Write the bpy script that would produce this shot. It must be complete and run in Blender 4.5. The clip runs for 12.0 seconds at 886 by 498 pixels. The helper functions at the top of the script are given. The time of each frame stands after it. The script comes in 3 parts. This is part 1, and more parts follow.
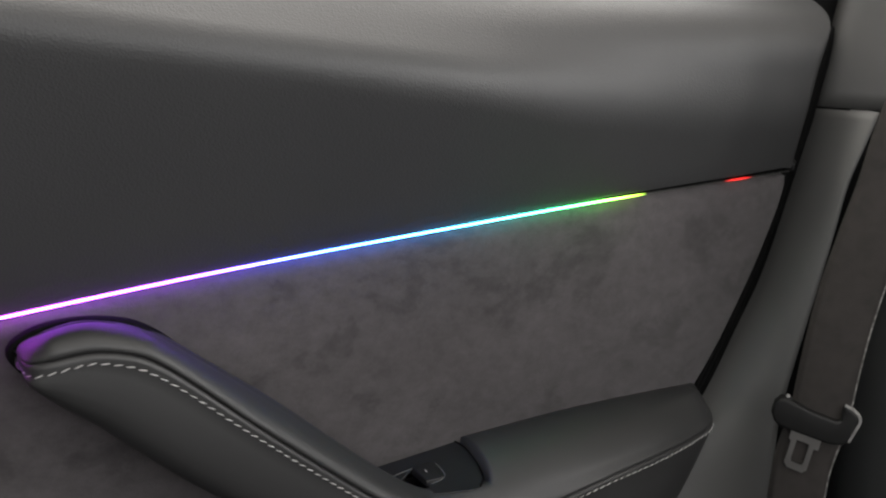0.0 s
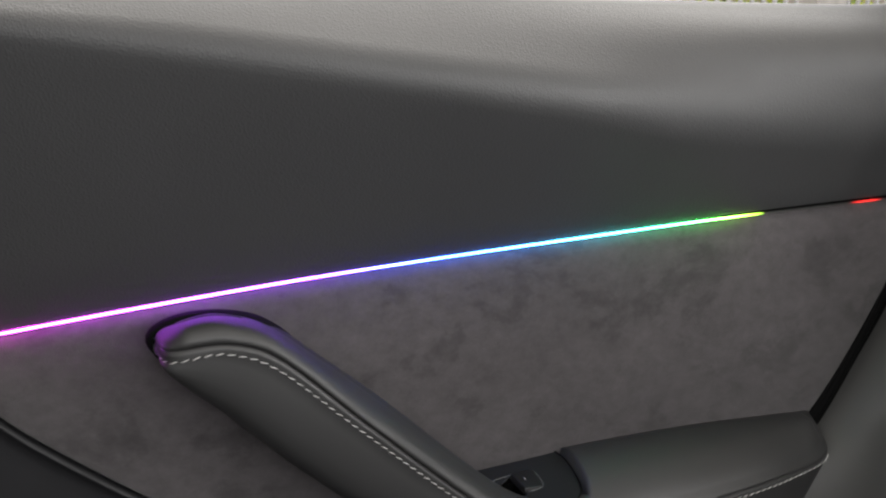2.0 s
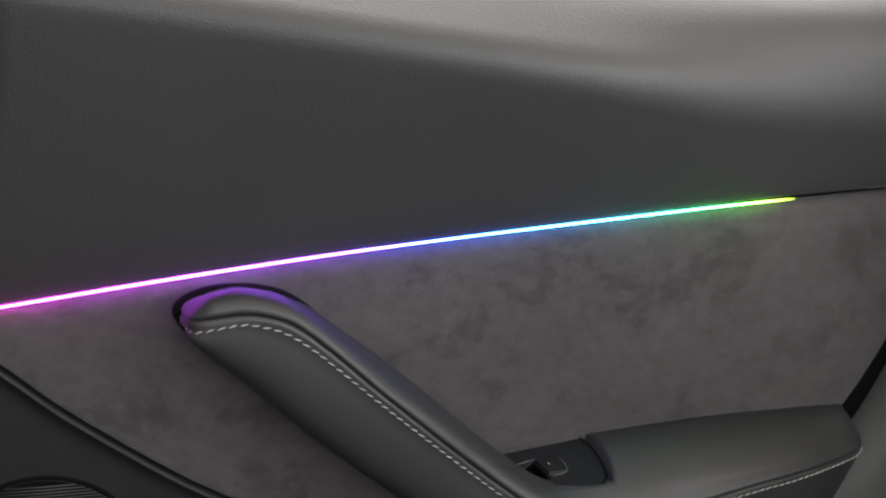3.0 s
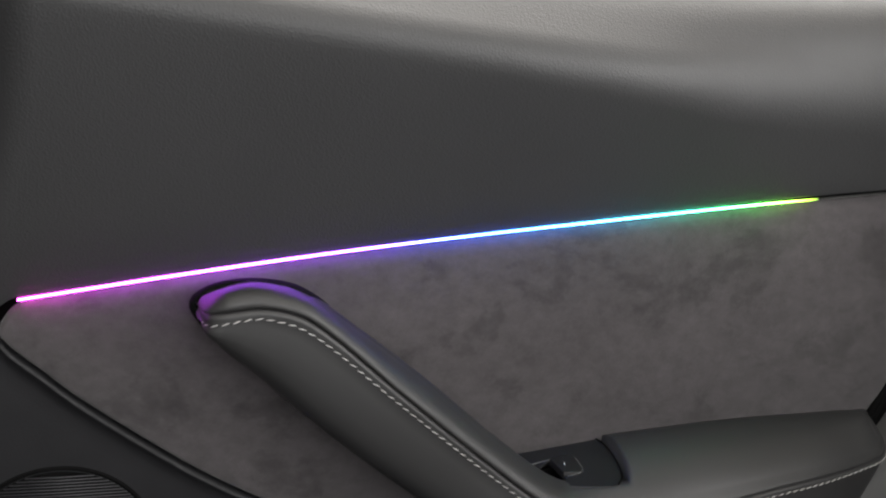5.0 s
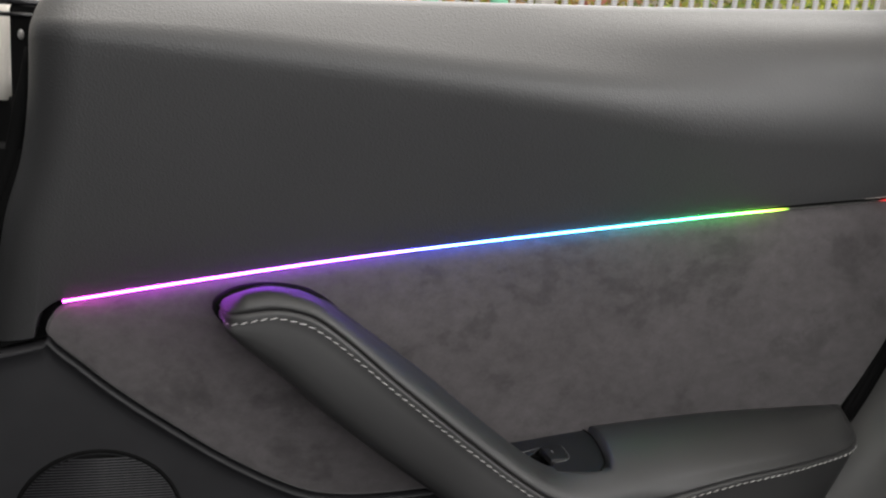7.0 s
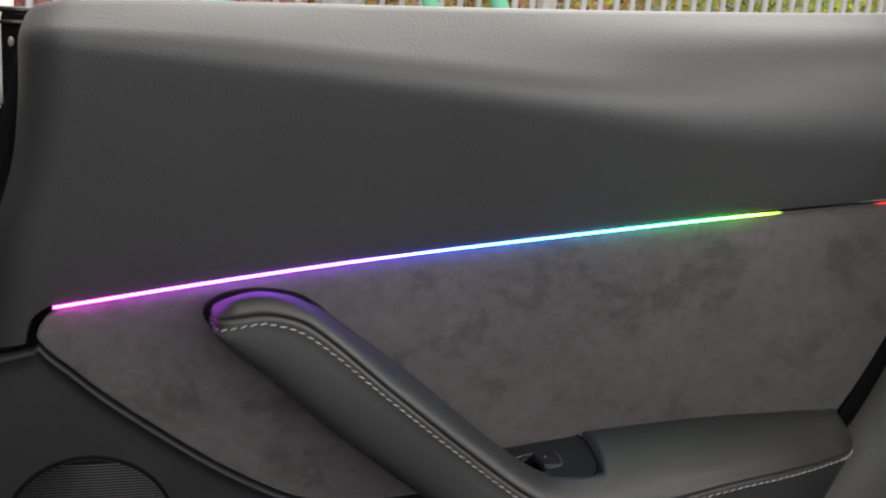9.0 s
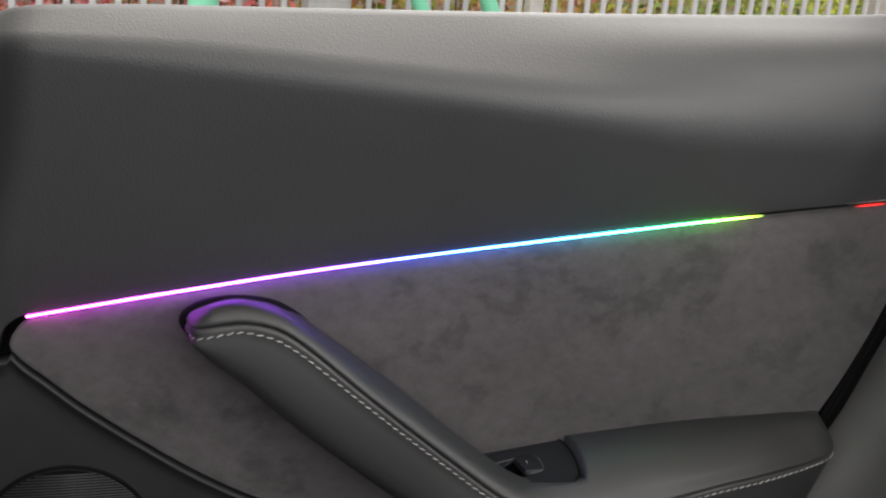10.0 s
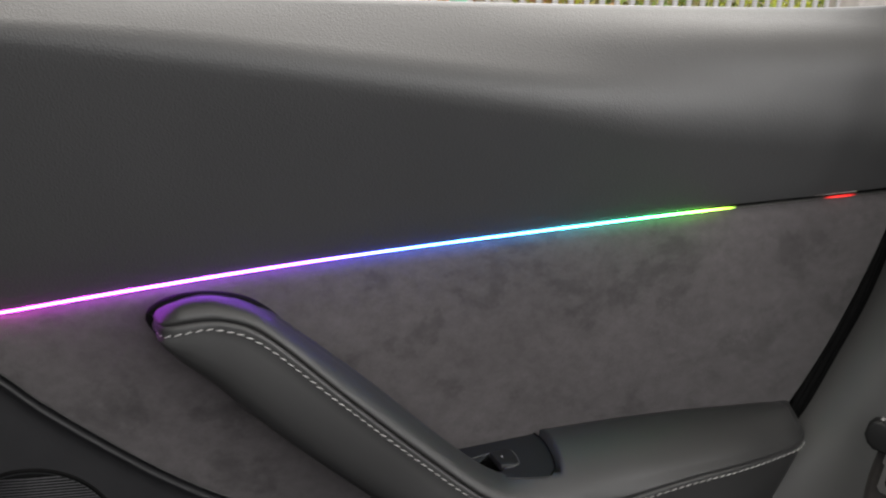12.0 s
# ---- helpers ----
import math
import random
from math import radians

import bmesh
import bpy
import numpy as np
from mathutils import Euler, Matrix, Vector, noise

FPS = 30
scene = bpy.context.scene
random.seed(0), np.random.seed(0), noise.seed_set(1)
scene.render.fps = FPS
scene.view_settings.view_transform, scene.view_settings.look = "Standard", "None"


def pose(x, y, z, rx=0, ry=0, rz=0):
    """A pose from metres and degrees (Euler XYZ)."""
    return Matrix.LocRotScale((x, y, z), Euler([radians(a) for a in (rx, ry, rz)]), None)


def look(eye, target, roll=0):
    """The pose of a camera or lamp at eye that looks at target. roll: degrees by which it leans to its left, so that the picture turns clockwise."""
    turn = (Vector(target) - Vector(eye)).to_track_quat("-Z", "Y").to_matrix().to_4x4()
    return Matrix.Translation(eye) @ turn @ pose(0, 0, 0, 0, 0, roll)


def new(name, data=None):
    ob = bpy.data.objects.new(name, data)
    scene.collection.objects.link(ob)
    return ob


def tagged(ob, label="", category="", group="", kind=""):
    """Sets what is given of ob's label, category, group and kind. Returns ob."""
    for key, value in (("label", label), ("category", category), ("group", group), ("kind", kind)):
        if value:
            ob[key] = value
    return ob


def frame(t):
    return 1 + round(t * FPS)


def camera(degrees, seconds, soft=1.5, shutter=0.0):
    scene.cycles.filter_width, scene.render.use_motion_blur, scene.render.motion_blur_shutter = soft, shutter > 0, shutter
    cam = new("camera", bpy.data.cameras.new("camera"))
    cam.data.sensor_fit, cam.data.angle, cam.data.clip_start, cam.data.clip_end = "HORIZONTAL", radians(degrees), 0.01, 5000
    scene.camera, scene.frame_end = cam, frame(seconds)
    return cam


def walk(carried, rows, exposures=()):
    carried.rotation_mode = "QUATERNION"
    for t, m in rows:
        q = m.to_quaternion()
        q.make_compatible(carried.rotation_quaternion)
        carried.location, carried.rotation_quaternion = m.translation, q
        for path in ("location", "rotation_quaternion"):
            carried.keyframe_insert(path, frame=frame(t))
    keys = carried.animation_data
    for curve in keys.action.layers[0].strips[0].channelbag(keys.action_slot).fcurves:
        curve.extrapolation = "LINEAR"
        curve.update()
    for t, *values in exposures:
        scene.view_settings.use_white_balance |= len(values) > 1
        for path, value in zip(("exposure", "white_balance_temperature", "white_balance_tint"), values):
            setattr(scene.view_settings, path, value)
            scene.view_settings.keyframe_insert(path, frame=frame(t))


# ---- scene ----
cam = camera(60.0, 12.0, 2.3)
PATH = [
    (0, (0.116, -0.477, 0.893), (1.052, 1.235, 0.456), 5.2),
    (0.5, (0.11, -0.477, 0.892), (0.941, 1.287, 0.445), 5.6),
    (1, (0.117, -0.481, 0.879), (0.874, 1.319, 0.448), 5.5),
    (1.5, (0.116, -0.477, 0.888), (0.834, 1.332, 0.428), 6.1),
    (2, (0.111, -0.488, 0.9), (0.787, 1.339, 0.447), 5.8),
    (2.5, (0.114, -0.492, 0.887), (0.747, 1.353, 0.444), 5.9),
    (3, (0.115, -0.494, 0.878), (0.717, 1.364, 0.448), 5.8),
    (3.5, (0.118, -0.497, 0.875), (0.686, 1.373, 0.452), 5.8),
    (5.5, (0.125, -0.497, 0.874), (0.657, 1.384, 0.448), 5.7),
    (6, (0.129, -0.512, 0.885), (0.648, 1.373, 0.463), 5.4),
    (6.5, (0.124, -0.54, 0.888), (0.625, 1.352, 0.475), 5.3),
    (7, (0.125, -0.554, 0.89), (0.607, 1.34, 0.469), 5.4),
    (9, (0.135, -0.556, 0.89), (0.605, 1.345, 0.483), 5.1),
    (9.5, (0.141, -0.551, 0.902), (0.619, 1.342, 0.47), 5.1),
    (10, (0.143, -0.551, 0.899), (0.64, 1.34, 0.476), 5.1),
    (10.5, (0.143, -0.547, 0.898), (0.666, 1.337, 0.478), 5.0),
    (11, (0.145, -0.546, 0.9), (0.684, 1.332, 0.473), 5.0),
    (11.5, (0.145, -0.543, 0.902), (0.706, 1.326, 0.462), 5.3),
    (12, (0.142, -0.543, 0.896), (0.716, 1.325, 0.467), 5.2),
]
EXPOSURES = [(0.0, 0.56), (1.0, 0.66), (2.5, 0.75), (5.5, 0.84), (7.0, 0.81), (12.0, 0.79)]
walk(cam, [(t, look(eye, target, roll)) for t, eye, target, roll in PATH], EXPOSURES)

# ---- world, lights ----
Z0 = 0.72  # height of the light strip's front end above the ground

world = bpy.data.worlds.new("overcast_sky")
scene.world = world
world.use_nodes = True
wn, wl = world.node_tree.nodes, world.node_tree.links
sky = wn.new("ShaderNodeTexSky")
sky.sky_type = "NISHITA"
sky.sun_disc = False
sky.sun_elevation, sky.sun_rotation = radians(48), radians(20)
sky.air_density, sky.dust_density = 1.0, 4.0
wn["Background"].inputs["Strength"].default_value = 0.15
veil = wn.new("ShaderNodeHueSaturation")
veil.inputs["Saturation"].default_value = 0.3
wl.new(sky.outputs["Color"], veil.inputs["Color"])
wl.new(veil.outputs["Color"], wn["Background"].inputs["Color"])

sun = new("sun", bpy.data.lights.new("sun", "SUN"))
sun.data.energy, sun.data.angle, sun.data.color = 1.5, radians(30), (1.0, 0.97, 0.93)
sun.matrix_world = look((0, 0, 6), (1.2, 2.2, 2.4))


def area(name, eye, target, w, h, power, color):
    ob = new(name, bpy.data.lights.new(name, "AREA"))
    ob.data.shape, ob.data.size, ob.data.size_y, ob.data.energy, ob.data.color = "RECTANGLE", w, h, power, color
    ob.matrix_world = look(eye, target)
    return ob


# Area lamps added at the window openings stand in for daylight from outside.
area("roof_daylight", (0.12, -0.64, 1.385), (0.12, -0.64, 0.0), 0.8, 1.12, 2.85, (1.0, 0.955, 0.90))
area("near_window_daylight", (0.45, 0.050, 1.245), (0.45, -0.5, 0.95), 1.3, 0.17, 5.1, (1.0, 0.95, 0.88))
area("far_window_daylight", (0.45, -1.39, 1.13), (0.45, 0.0, 0.95), 1.9, 0.34, 7.8, (1.0, 0.985, 0.972))
# Rear and windscreen lamps are fills added for the grip and quarter trim.
area("rear_window_daylight", (1.29, -0.66, 1.14), (0.2, -0.15, 0.70), 1.1, 0.26, 9.5, (1.0, 0.985, 0.96))
area("windscreen_daylight", (-0.985, -0.92, 1.16), (0.5, -0.1, 0.75), 0.92, 0.30, 6.0, (1.0, 0.985, 0.965))

# ---- materials ----


def mat(name, base, rough=0.5, metal=0.0, spec=0.5):
    m = bpy.data.materials.new(name)
    m.use_nodes = True
    b = m.node_tree.nodes["Principled BSDF"]
    b.inputs["Base Color"].default_value = (*base, 1)
    b.inputs["Roughness"].default_value = rough
    b.inputs["Metallic"].default_value = metal
    b.inputs["Specular IOR Level"].default_value = spec
    return m, m.node_tree.nodes, m.node_tree.links, b


def tex(nodes, links, kind, scale, coord="Object", stretch=(1, 1, 1), **inputs):
    c = nodes.new("ShaderNodeTexCoord")
    mp = nodes.new("ShaderNodeMapping")
    mp.inputs["Scale"].default_value = stretch
    t = nodes.new(kind)
    t.inputs["Scale"].default_value = scale
    for k, v in inputs.items():
        t.inputs[k].default_value = v
    links.new(c.outputs[coord], mp.inputs["Vector"])
    links.new(mp.outputs["Vector"], t.inputs["Vector"])
    return t


def ramp(nodes, links, fac, stops):
    r = nodes.new("ShaderNodeValToRGB")
    e = r.color_ramp.elements
    while len(e) < len(stops):
        e.new(0.5)
    for i, (p, c) in enumerate(stops):
        e[i].position, e[i].color = p, (*c, 1)
    links.new(fac, r.inputs["Fac"])
    return r


def bump(nodes, links, b, height, strength, distance, under=None):
    n = nodes.new("ShaderNodeBump")
    n.inputs["Strength"].default_value, n.inputs["Distance"].default_value = strength, distance
    links.new(height, n.inputs["Height"])
    if under:
        links.new(under.outputs["Normal"], n.inputs["Normal"])
    links.new(n.outputs["Normal"], b.inputs["Normal"])
    return n


def varied(name, dark, light, rough, scale, spec=0.5, grain=0.0, grain_size=800, detail=4.0, stretch=(1, 1, 1), grain_depth=0.0003):
    """A material with soft colour variation and a fine pebbled or fibrous grain."""
    m, n, l, b = mat(name, light, rough, 0, spec)
    t = tex(n, l, "ShaderNodeTexNoise", scale, stretch=stretch, Detail=detail)
    r = ramp(n, l, t.outputs["Fac"], [(0.3, dark), (0.7, light)])
    l.new(r.outputs["Color"], b.inputs["Base Color"])
    if grain:
        g = tex(n, l, "ShaderNodeTexVoronoi", grain_size)
        first = bump(n, l, b, g.outputs["Distance"], grain, grain_depth)
        g2 = tex(n, l, "ShaderNodeTexNoise", grain_size * 0.33, Detail=3.0)
        bump(n, l, b, g2.outputs["Fac"], grain * 0.12, grain_depth * 2, first)
    return m


LEATHER = varied("black_leatherette", (0.0205, 0.0207, 0.0216), (0.0248, 0.0250, 0.0261), 0.56, 9, 0.70, 0.50, 760)
LEATHER_SIDE = varied("smooth_leatherette", (0.0215, 0.0213, 0.0218), (0.0260, 0.0257, 0.0262), 0.53, 14, 0.70, 0.14, 1600)
PLASTIC = varied("textured_black_plastic", (0.0115, 0.0115, 0.0130), (0.0160, 0.0160, 0.0178), 0.55, 30, 0.4, 0.4, 1500)
TRIM_DARK = varied("dark_grey_moulded_plastic", (0.066, 0.0655, 0.064), (0.075, 0.0745, 0.073), 0.55, 12, 0.35, 0.3, 1300)
TRIM = varied("grey_moulded_plastic", (0.094, 0.0936, 0.0915), (0.106, 0.1056, 0.103), 0.5, 12, 0.4, 0.3, 1300)
RUBBER = varied("black_rubber", (0.0035, 0.0035, 0.0036), (0.005, 0.005, 0.0051), 0.8, 40, 0.07)
GLOSS = varied("gloss_black_plastic", (0.008, 0.008, 0.009), (0.011, 0.011, 0.012), 0.22, 20, 0.5)
HEAD = varied("pale_grey_headliner", (0.66, 0.62, 0.565), (0.74, 0.70, 0.64), 0.85, 40, 0.2, 0.3, 1400)
CARPET = varied("dark_carpet", (0.012, 0.012, 0.012), (0.022, 0.021, 0.02), 0.95, 120, 0.1)
METAL = mat("dull_steel", (0.32, 0.31, 0.30), 0.42, 1.0)[0]
PLATE = varied("matt_black_plastic", (0.010, 0.010, 0.011), (0.013, 0.013, 0.0135), 0.45, 30, 0.4, 0.2, 1800)
THREAD = varied("pale_grey_thread", (0.48, 0.48, 0.47), (0.60, 0.60, 0.58), 0.8, 600, 0.2)
DARK_THREAD = varied("dark_thread", (0.02, 0.02, 0.02), (0.03, 0.03, 0.03), 0.8, 600, 0.2)
MARK = mat("switch_marking", (0.55, 0.55, 0.55), 0.6)[0]


def suede_material():
    """Brushed nap: broad clouds, compact dark marks and a fine mottle."""
    m, n, l, b = mat("charcoal_suede", (0.05, 0.047, 0.046), 0.95, 0, 0.12)
    a = tex(n, l, "ShaderNodeTexNoise", 6, stretch=(1, 1, 1.2), Detail=6.0, Roughness=0.58)
    r = ramp(n, l, a.outputs["Fac"], [(0.30, (0.0505, 0.0458, 0.0478)), (0.48, (0.0620, 0.0563, 0.0588)), (0.68, (0.0725, 0.0660, 0.0688))])
    c = tex(n, l, "ShaderNodeTexNoise", 15, stretch=(1, 1, 1.25), Detail=8.0, Roughness=0.64, Distortion=0.25)
    r2 = ramp(n, l, c.outputs["Fac"], [(0.36, (0.58, 0.58, 0.58)), (0.42, (0.74, 0.74, 0.74)), (0.455, (0.93, 0.93, 0.93)), (0.50, (1.0, 1.0, 1.0)), (0.70, (1.06, 1.06, 1.06))])
    d = tex(n, l, "ShaderNodeTexNoise", 70, stretch=(1, 1, 1.3), Detail=6.0, Roughness=0.75)
    r3 = ramp(n, l, d.outputs["Fac"], [(0.34, (0.76, 0.76, 0.76)), (0.66, (1.16, 1.16, 1.16))])
    last = r
    for k in (r2, r3):
        mix = n.new("ShaderNodeMix")
        mix.data_type, mix.blend_type = "RGBA", "MULTIPLY"
        mix.inputs["Factor"].default_value = 0.8
        l.new(last.outputs["Result" if last is not r else "Color"], mix.inputs["A"])
        l.new(k.outputs["Color"], mix.inputs["B"])
        last = mix
    l.new(last.outputs["Result"], b.inputs["Base Color"])
    b.inputs["Sheen Weight"].default_value = 0.2
    b.inputs["Sheen Roughness"].default_value = 0.6
    f = tex(n, l, "ShaderNodeTexNoise", 1100, Detail=3.0)
    first = bump(n, l, b, f.outputs["Fac"], 0.5, 0.0006)
    bump(n, l, b, c.outputs["Fac"], 0.3, 0.002, first)
    return m


SUEDE = suede_material()


def webbing_material():
    m, n, l, b = mat("seat_belt_webbing", (0.035, 0.031, 0.029), 0.8, 0, 0.2)
    w = tex(n, l, "ShaderNodeTexWave", 190, coord="UV", stretch=(1, 0.0, 0))
    w.bands_direction = "X"
    t = tex(n, l, "ShaderNodeTexNoise", 90, Detail=3.0)
    r = ramp(n, l, t.outputs["Fac"], [(0.3, (0.027, 0.0245, 0.023)), (0.7, (0.036, 0.032, 0.030))])
    l.new(r.outputs["Color"], b.inputs["Base Color"])
    bump(n, l, b, w.outputs["Fac"], 0.3, 0.0005)
    return m


WEBBING = webbing_material()


def light_guide_material():
    """The lit guide: a rainbow that runs along its length, with its dark stretch and one red spot near the rear end."""
    m, n, l, b = mat("rainbow_light_guide", (0.02, 0.02, 0.02), 0.3)
    c = n.new("ShaderNodeTexCoord")
    s = n.new("ShaderNodeSeparateXYZ")
    l.new(c.outputs["Object"], s.inputs["Vector"])
    g = n.new("ShaderNodeMapRange")
    g.inputs["From Max"].default_value = 0.73
    l.new(s.outputs["X"], g.inputs["Value"])
    hues = [(0.0, (0.95, 0.045, 0.72)), (0.07, (0.74, 0.055, 1.0)), (0.17, (0.44, 0.065, 1.0)), (0.27, (0.28, 0.065, 1.0)), (0.335, (0.07, 0.07, 1.0)), (0.40, (0.045, 0.14, 1.0)),
            (0.48, (0.045, 0.28, 0.95)), (0.56, (0.045, 0.46, 0.62)), (0.63, (0.045, 0.60, 0.26)), (0.70, (0.08, 0.62, 0.06)), (0.75, (0.30, 0.56, 0.04))]
    r = ramp(n, l, g.outputs["Result"], hues)
    k = ramp(n, l, g.outputs["Result"], [(0.0, (1, 1, 1)), (0.71, (1, 1, 1)), (0.765, (0, 0, 0)), (0.884, (0, 0, 0)), (0.90, (0.05, 0.05, 0.05)),
                                          (0.915, (0.05, 0.05, 0.05)), (0.930, (0, 0, 0))])
    red = n.new("ShaderNodeMix")
    red.data_type = "RGBA"
    gt = n.new("ShaderNodeMath")
    gt.operation = "GREATER_THAN"
    gt.inputs[1].default_value = 0.84
    l.new(g.outputs["Result"], gt.inputs[0])
    l.new(gt.outputs["Value"], red.inputs["Factor"])
    l.new(r.outputs["Color"], red.inputs["A"])
    red.inputs["B"].default_value = (1.0, 0.02, 0.015, 1)
    l.new(red.outputs["Result"], b.inputs["Emission Color"])
    sc = n.new("ShaderNodeMath")
    sc.operation = "MULTIPLY"
    sc.inputs[1].default_value = 29.0
    l.new(k.outputs["Color"], sc.inputs[0])
    l.new(sc.outputs["Value"], b.inputs["Emission Strength"])
    return m


GUIDE = light_guide_material()

# ---- mesh helpers ----


def part(name, bm, material, parent, label="", smooth=True):
    """Links a bmesh as one mesh object under a thing or a part."""
    me = bpy.data.meshes.new(name)
    bmesh.ops.recalc_face_normals(bm, faces=bm.faces)
    bm.to_mesh(me)
    bm.free()
    for p in me.polygons:
        p.use_smooth = smooth
    me.materials.append(material)
    ob = new(name, me)
    ob.parent = parent
    if label:
        tagged(ob, label)
    return ob


def shared(name, me, parent, m):
    ob = new(name, me)
    ob.parent = parent
    ob.matrix_basis = m
    return ob


def thing(name, at, label, category, group="", kind=""):
    ob = new(name)
    ob.location = at
    ob.empty_display_size = 0.05
    return tagged(ob, label, category, group, kind)


def solid(name, bm, material, label, category, kind="", smooth=False):
    ob = part(name, bm, material, None, "", smooth)
    return tagged(ob, label, category, "", kind)


def grid_bm(pts, keep=None):
    """A sheet of quads from rows of points; keep(i, j) says which cells are there."""
    bm = bmesh.new()
    vs = [[bm.verts.new(p) for p in row] for row in pts]
    for i in range(len(vs) - 1):
        for j in range(len(vs[0]) - 1):
            if keep is None or keep(i, j):
                bm.faces.new((vs[i][j], vs[i][j + 1], vs[i + 1][j + 1], vs[i + 1][j]))
    loose = [v for v in bm.verts if not v.link_faces]
    bmesh.ops.delete(bm, geom=loose, context="VERTS")
    return bm


def thick(ob, t, offset=-1.0, towards=(0, -1, 0)):
    """Gives a sheet thickness behind the side that faces the given way."""
    me = ob.data
    way = Vector(towards)
    if sum(p.normal.dot(way) * p.area for p in me.polygons) < 0:
        me.flip_normals()
    s = ob.modifiers.new("wall", "SOLIDIFY")
    s.thickness, s.offset = t, offset
    return ob


def box_bm(a, b, bevel=0.0, segments=2):
    bm = bmesh.new()
    bmesh.ops.create_cube(bm, size=1.0)
    for v in bm.verts:
        v.co = Vector([(a[i] + b[i]) / 2 + v.co[i] * (b[i] - a[i]) for i in range(3)])
    if bevel:
        bmesh.ops.bevel(bm, geom=list(bm.edges), offset=bevel, segments=segments, affect="EDGES", profile=0.6)
    return bm


def spline(knots, n):
    """n points on a Catmull-Rom curve through the knots, evenly spaced by chord."""
    k = np.array(knots, float)
    d = np.r_[0, np.cumsum(np.linalg.norm(np.diff(k, axis=0), axis=1))]
    return spline_at(k, d / d[-1], np.linspace(0, 1, n))


def spline_at(k, par, s):
    m = np.zeros_like(k)
    m[1:-1] = (k[2:] - k[:-2]) / (par[2:] - par[:-2])[:, None]
    m[0], m[-1] = (k[1] - k[0]) / (par[1] - par[0]), (k[-1] - k[-2]) / (par[-1] - par[-2])
    i = np.clip(np.searchsorted(par, s, side="right") - 1, 0, len(par) - 2)
    h = (par[i + 1] - par[i])[:, None]
    u = ((s - par[i])[:, None]) / h
    return ((2 * u**3 - 3 * u**2 + 1) * k[i] + (u**3 - 2 * u**2 + u) * h * m[i] + (-2 * u**3 + 3 * u**2) * k[i + 1] + (u**3 - u**2) * h * m[i + 1])


def table(knots):
    k = np.array(knots, float)
    return lambda x: float(np.interp(x, k[:, 0], k[:, 1]))


def smooth_table(knots):
    k = np.array(knots, float)
    return lambda x: float(spline_at(k[:, 1:2], k[:, 0], np.array([min(max(x, k[0, 0]), k[-1, 0])]))[0, 0])


def rounded(points, radii, n=7):
    """A polyline in (y, z) whose inner corners are rounded with n points each."""
    out = [points[0]]
    for i in range(1, len(points) - 1):
        p, a, b = np.array(points[i]), np.array(points[i - 1]), np.array(points[i + 1])
        la, lb = np.linalg.norm(a - p), np.linalg.norm(b - p)
        r = min(radii[i - 1], la * 0.49, lb * 0.49)
        s, e = p + (a - p) / la * r, p + (b - p) / lb * r
        for t in np.linspace(0, 1, n):
            out.append(tuple((1 - t) ** 2 * s + 2 * t * (1 - t) * p + t * t * e))
    out.append(points[-1])
    return out


def tube_bm(path, radius, sides=10, squash=(1, 1)):
    """A tube along a path of points; the radius may be a list."""
    path = [Vector(p) for p in path]
    bm = bmesh.new()
    rings = []
    for i, p in enumerate(path):
        d = (path[min(i + 1, len(path) - 1)] - path[max(i - 1, 0)]).normalized()
        side = d.cross(Vector((0, 1, 0)))
        side = side.normalized() if side.length > 1e-4 else Vector((1, 0, 0))
        up = side.cross(d)
        r = radius[i] if isinstance(radius, (list, tuple)) else radius
        rings.append([bm.verts.new(p + r * (side * math.cos(a) * squash[0] + up * math.sin(a) * squash[1])) for a in [2 * math.pi * k / sides for k in range(sides)]])
    for a, b in zip(rings, rings[1:]):
        for k in range(sides):
            bm.faces.new((a[k], a[(k + 1) % sides], b[(k + 1) % sides], b[k]))
    bm.faces.new(rings[0][::-1])
    bm.faces.new(rings[-1])
    return bm


def pad_bm(outline, y, r, depth, steps=4, reach=None):
    """A flat cushion in the plane of the door: a closed outline of (x, z), its front at y, rounded to depth behind by radius r;
    reach widens the rounding of single points."""
    far = np.full((len(outline), 1), r) if reach is None else np.array(reach, float)[:, None]
    o = np.array(outline, float)
    nx, pv = np.roll(o, -1, 0), np.roll(o, 1, 0)
    tang = nx - pv
    tang /= np.linalg.norm(tang, axis=1)[:, None]
    area2 = np.sum(o[:, 0] * nx[:, 1] - nx[:, 0] * o[:, 1])
    inward = np.stack([-tang[:, 1], tang[:, 0]], 1) * (1 if area2 > 0 else -1)
    bm = bmesh.new()
    rings = [[bm.verts.new((p[0], y + depth, p[1])) for p in o]]
    for k in range(steps + 1):
        a = math.pi / 2 * k / steps
        q = o + inward * far * (1 - math.cos(a))
        rings.append([bm.verts.new((p[0], y + r * (1 - math.sin(a)), p[1])) for p in q])
    for a, b in zip(rings, rings[1:]):
        for i in range(len(a)):
            j = (i + 1) % len(a)
            bm.faces.new((a[i], a[j], b[j], b[i]))
    bm.faces.new(rings[-1])
    return bm


# ---- the rear door: shape lines, in metres from the light strip's front end ----
strip_z = smooth_table([(0.0, 0.0), (0.085, 0.0172), (0.186, 0.0363), (0.280, 0.0522), (0.380, 0.0678), (0.500, 0.086), (0.605, 0.1005), (0.675, 0.1098), (0.735, 0.1182)])
crease_z = smooth_table([(-0.05, 0.179), (0.0, 0.1812), (0.12, 0.1812), (0.27, 0.1765), (0.36, 0.173), (0.48, 0.169), (0.60, 0.167), (0.78, 0.169)])
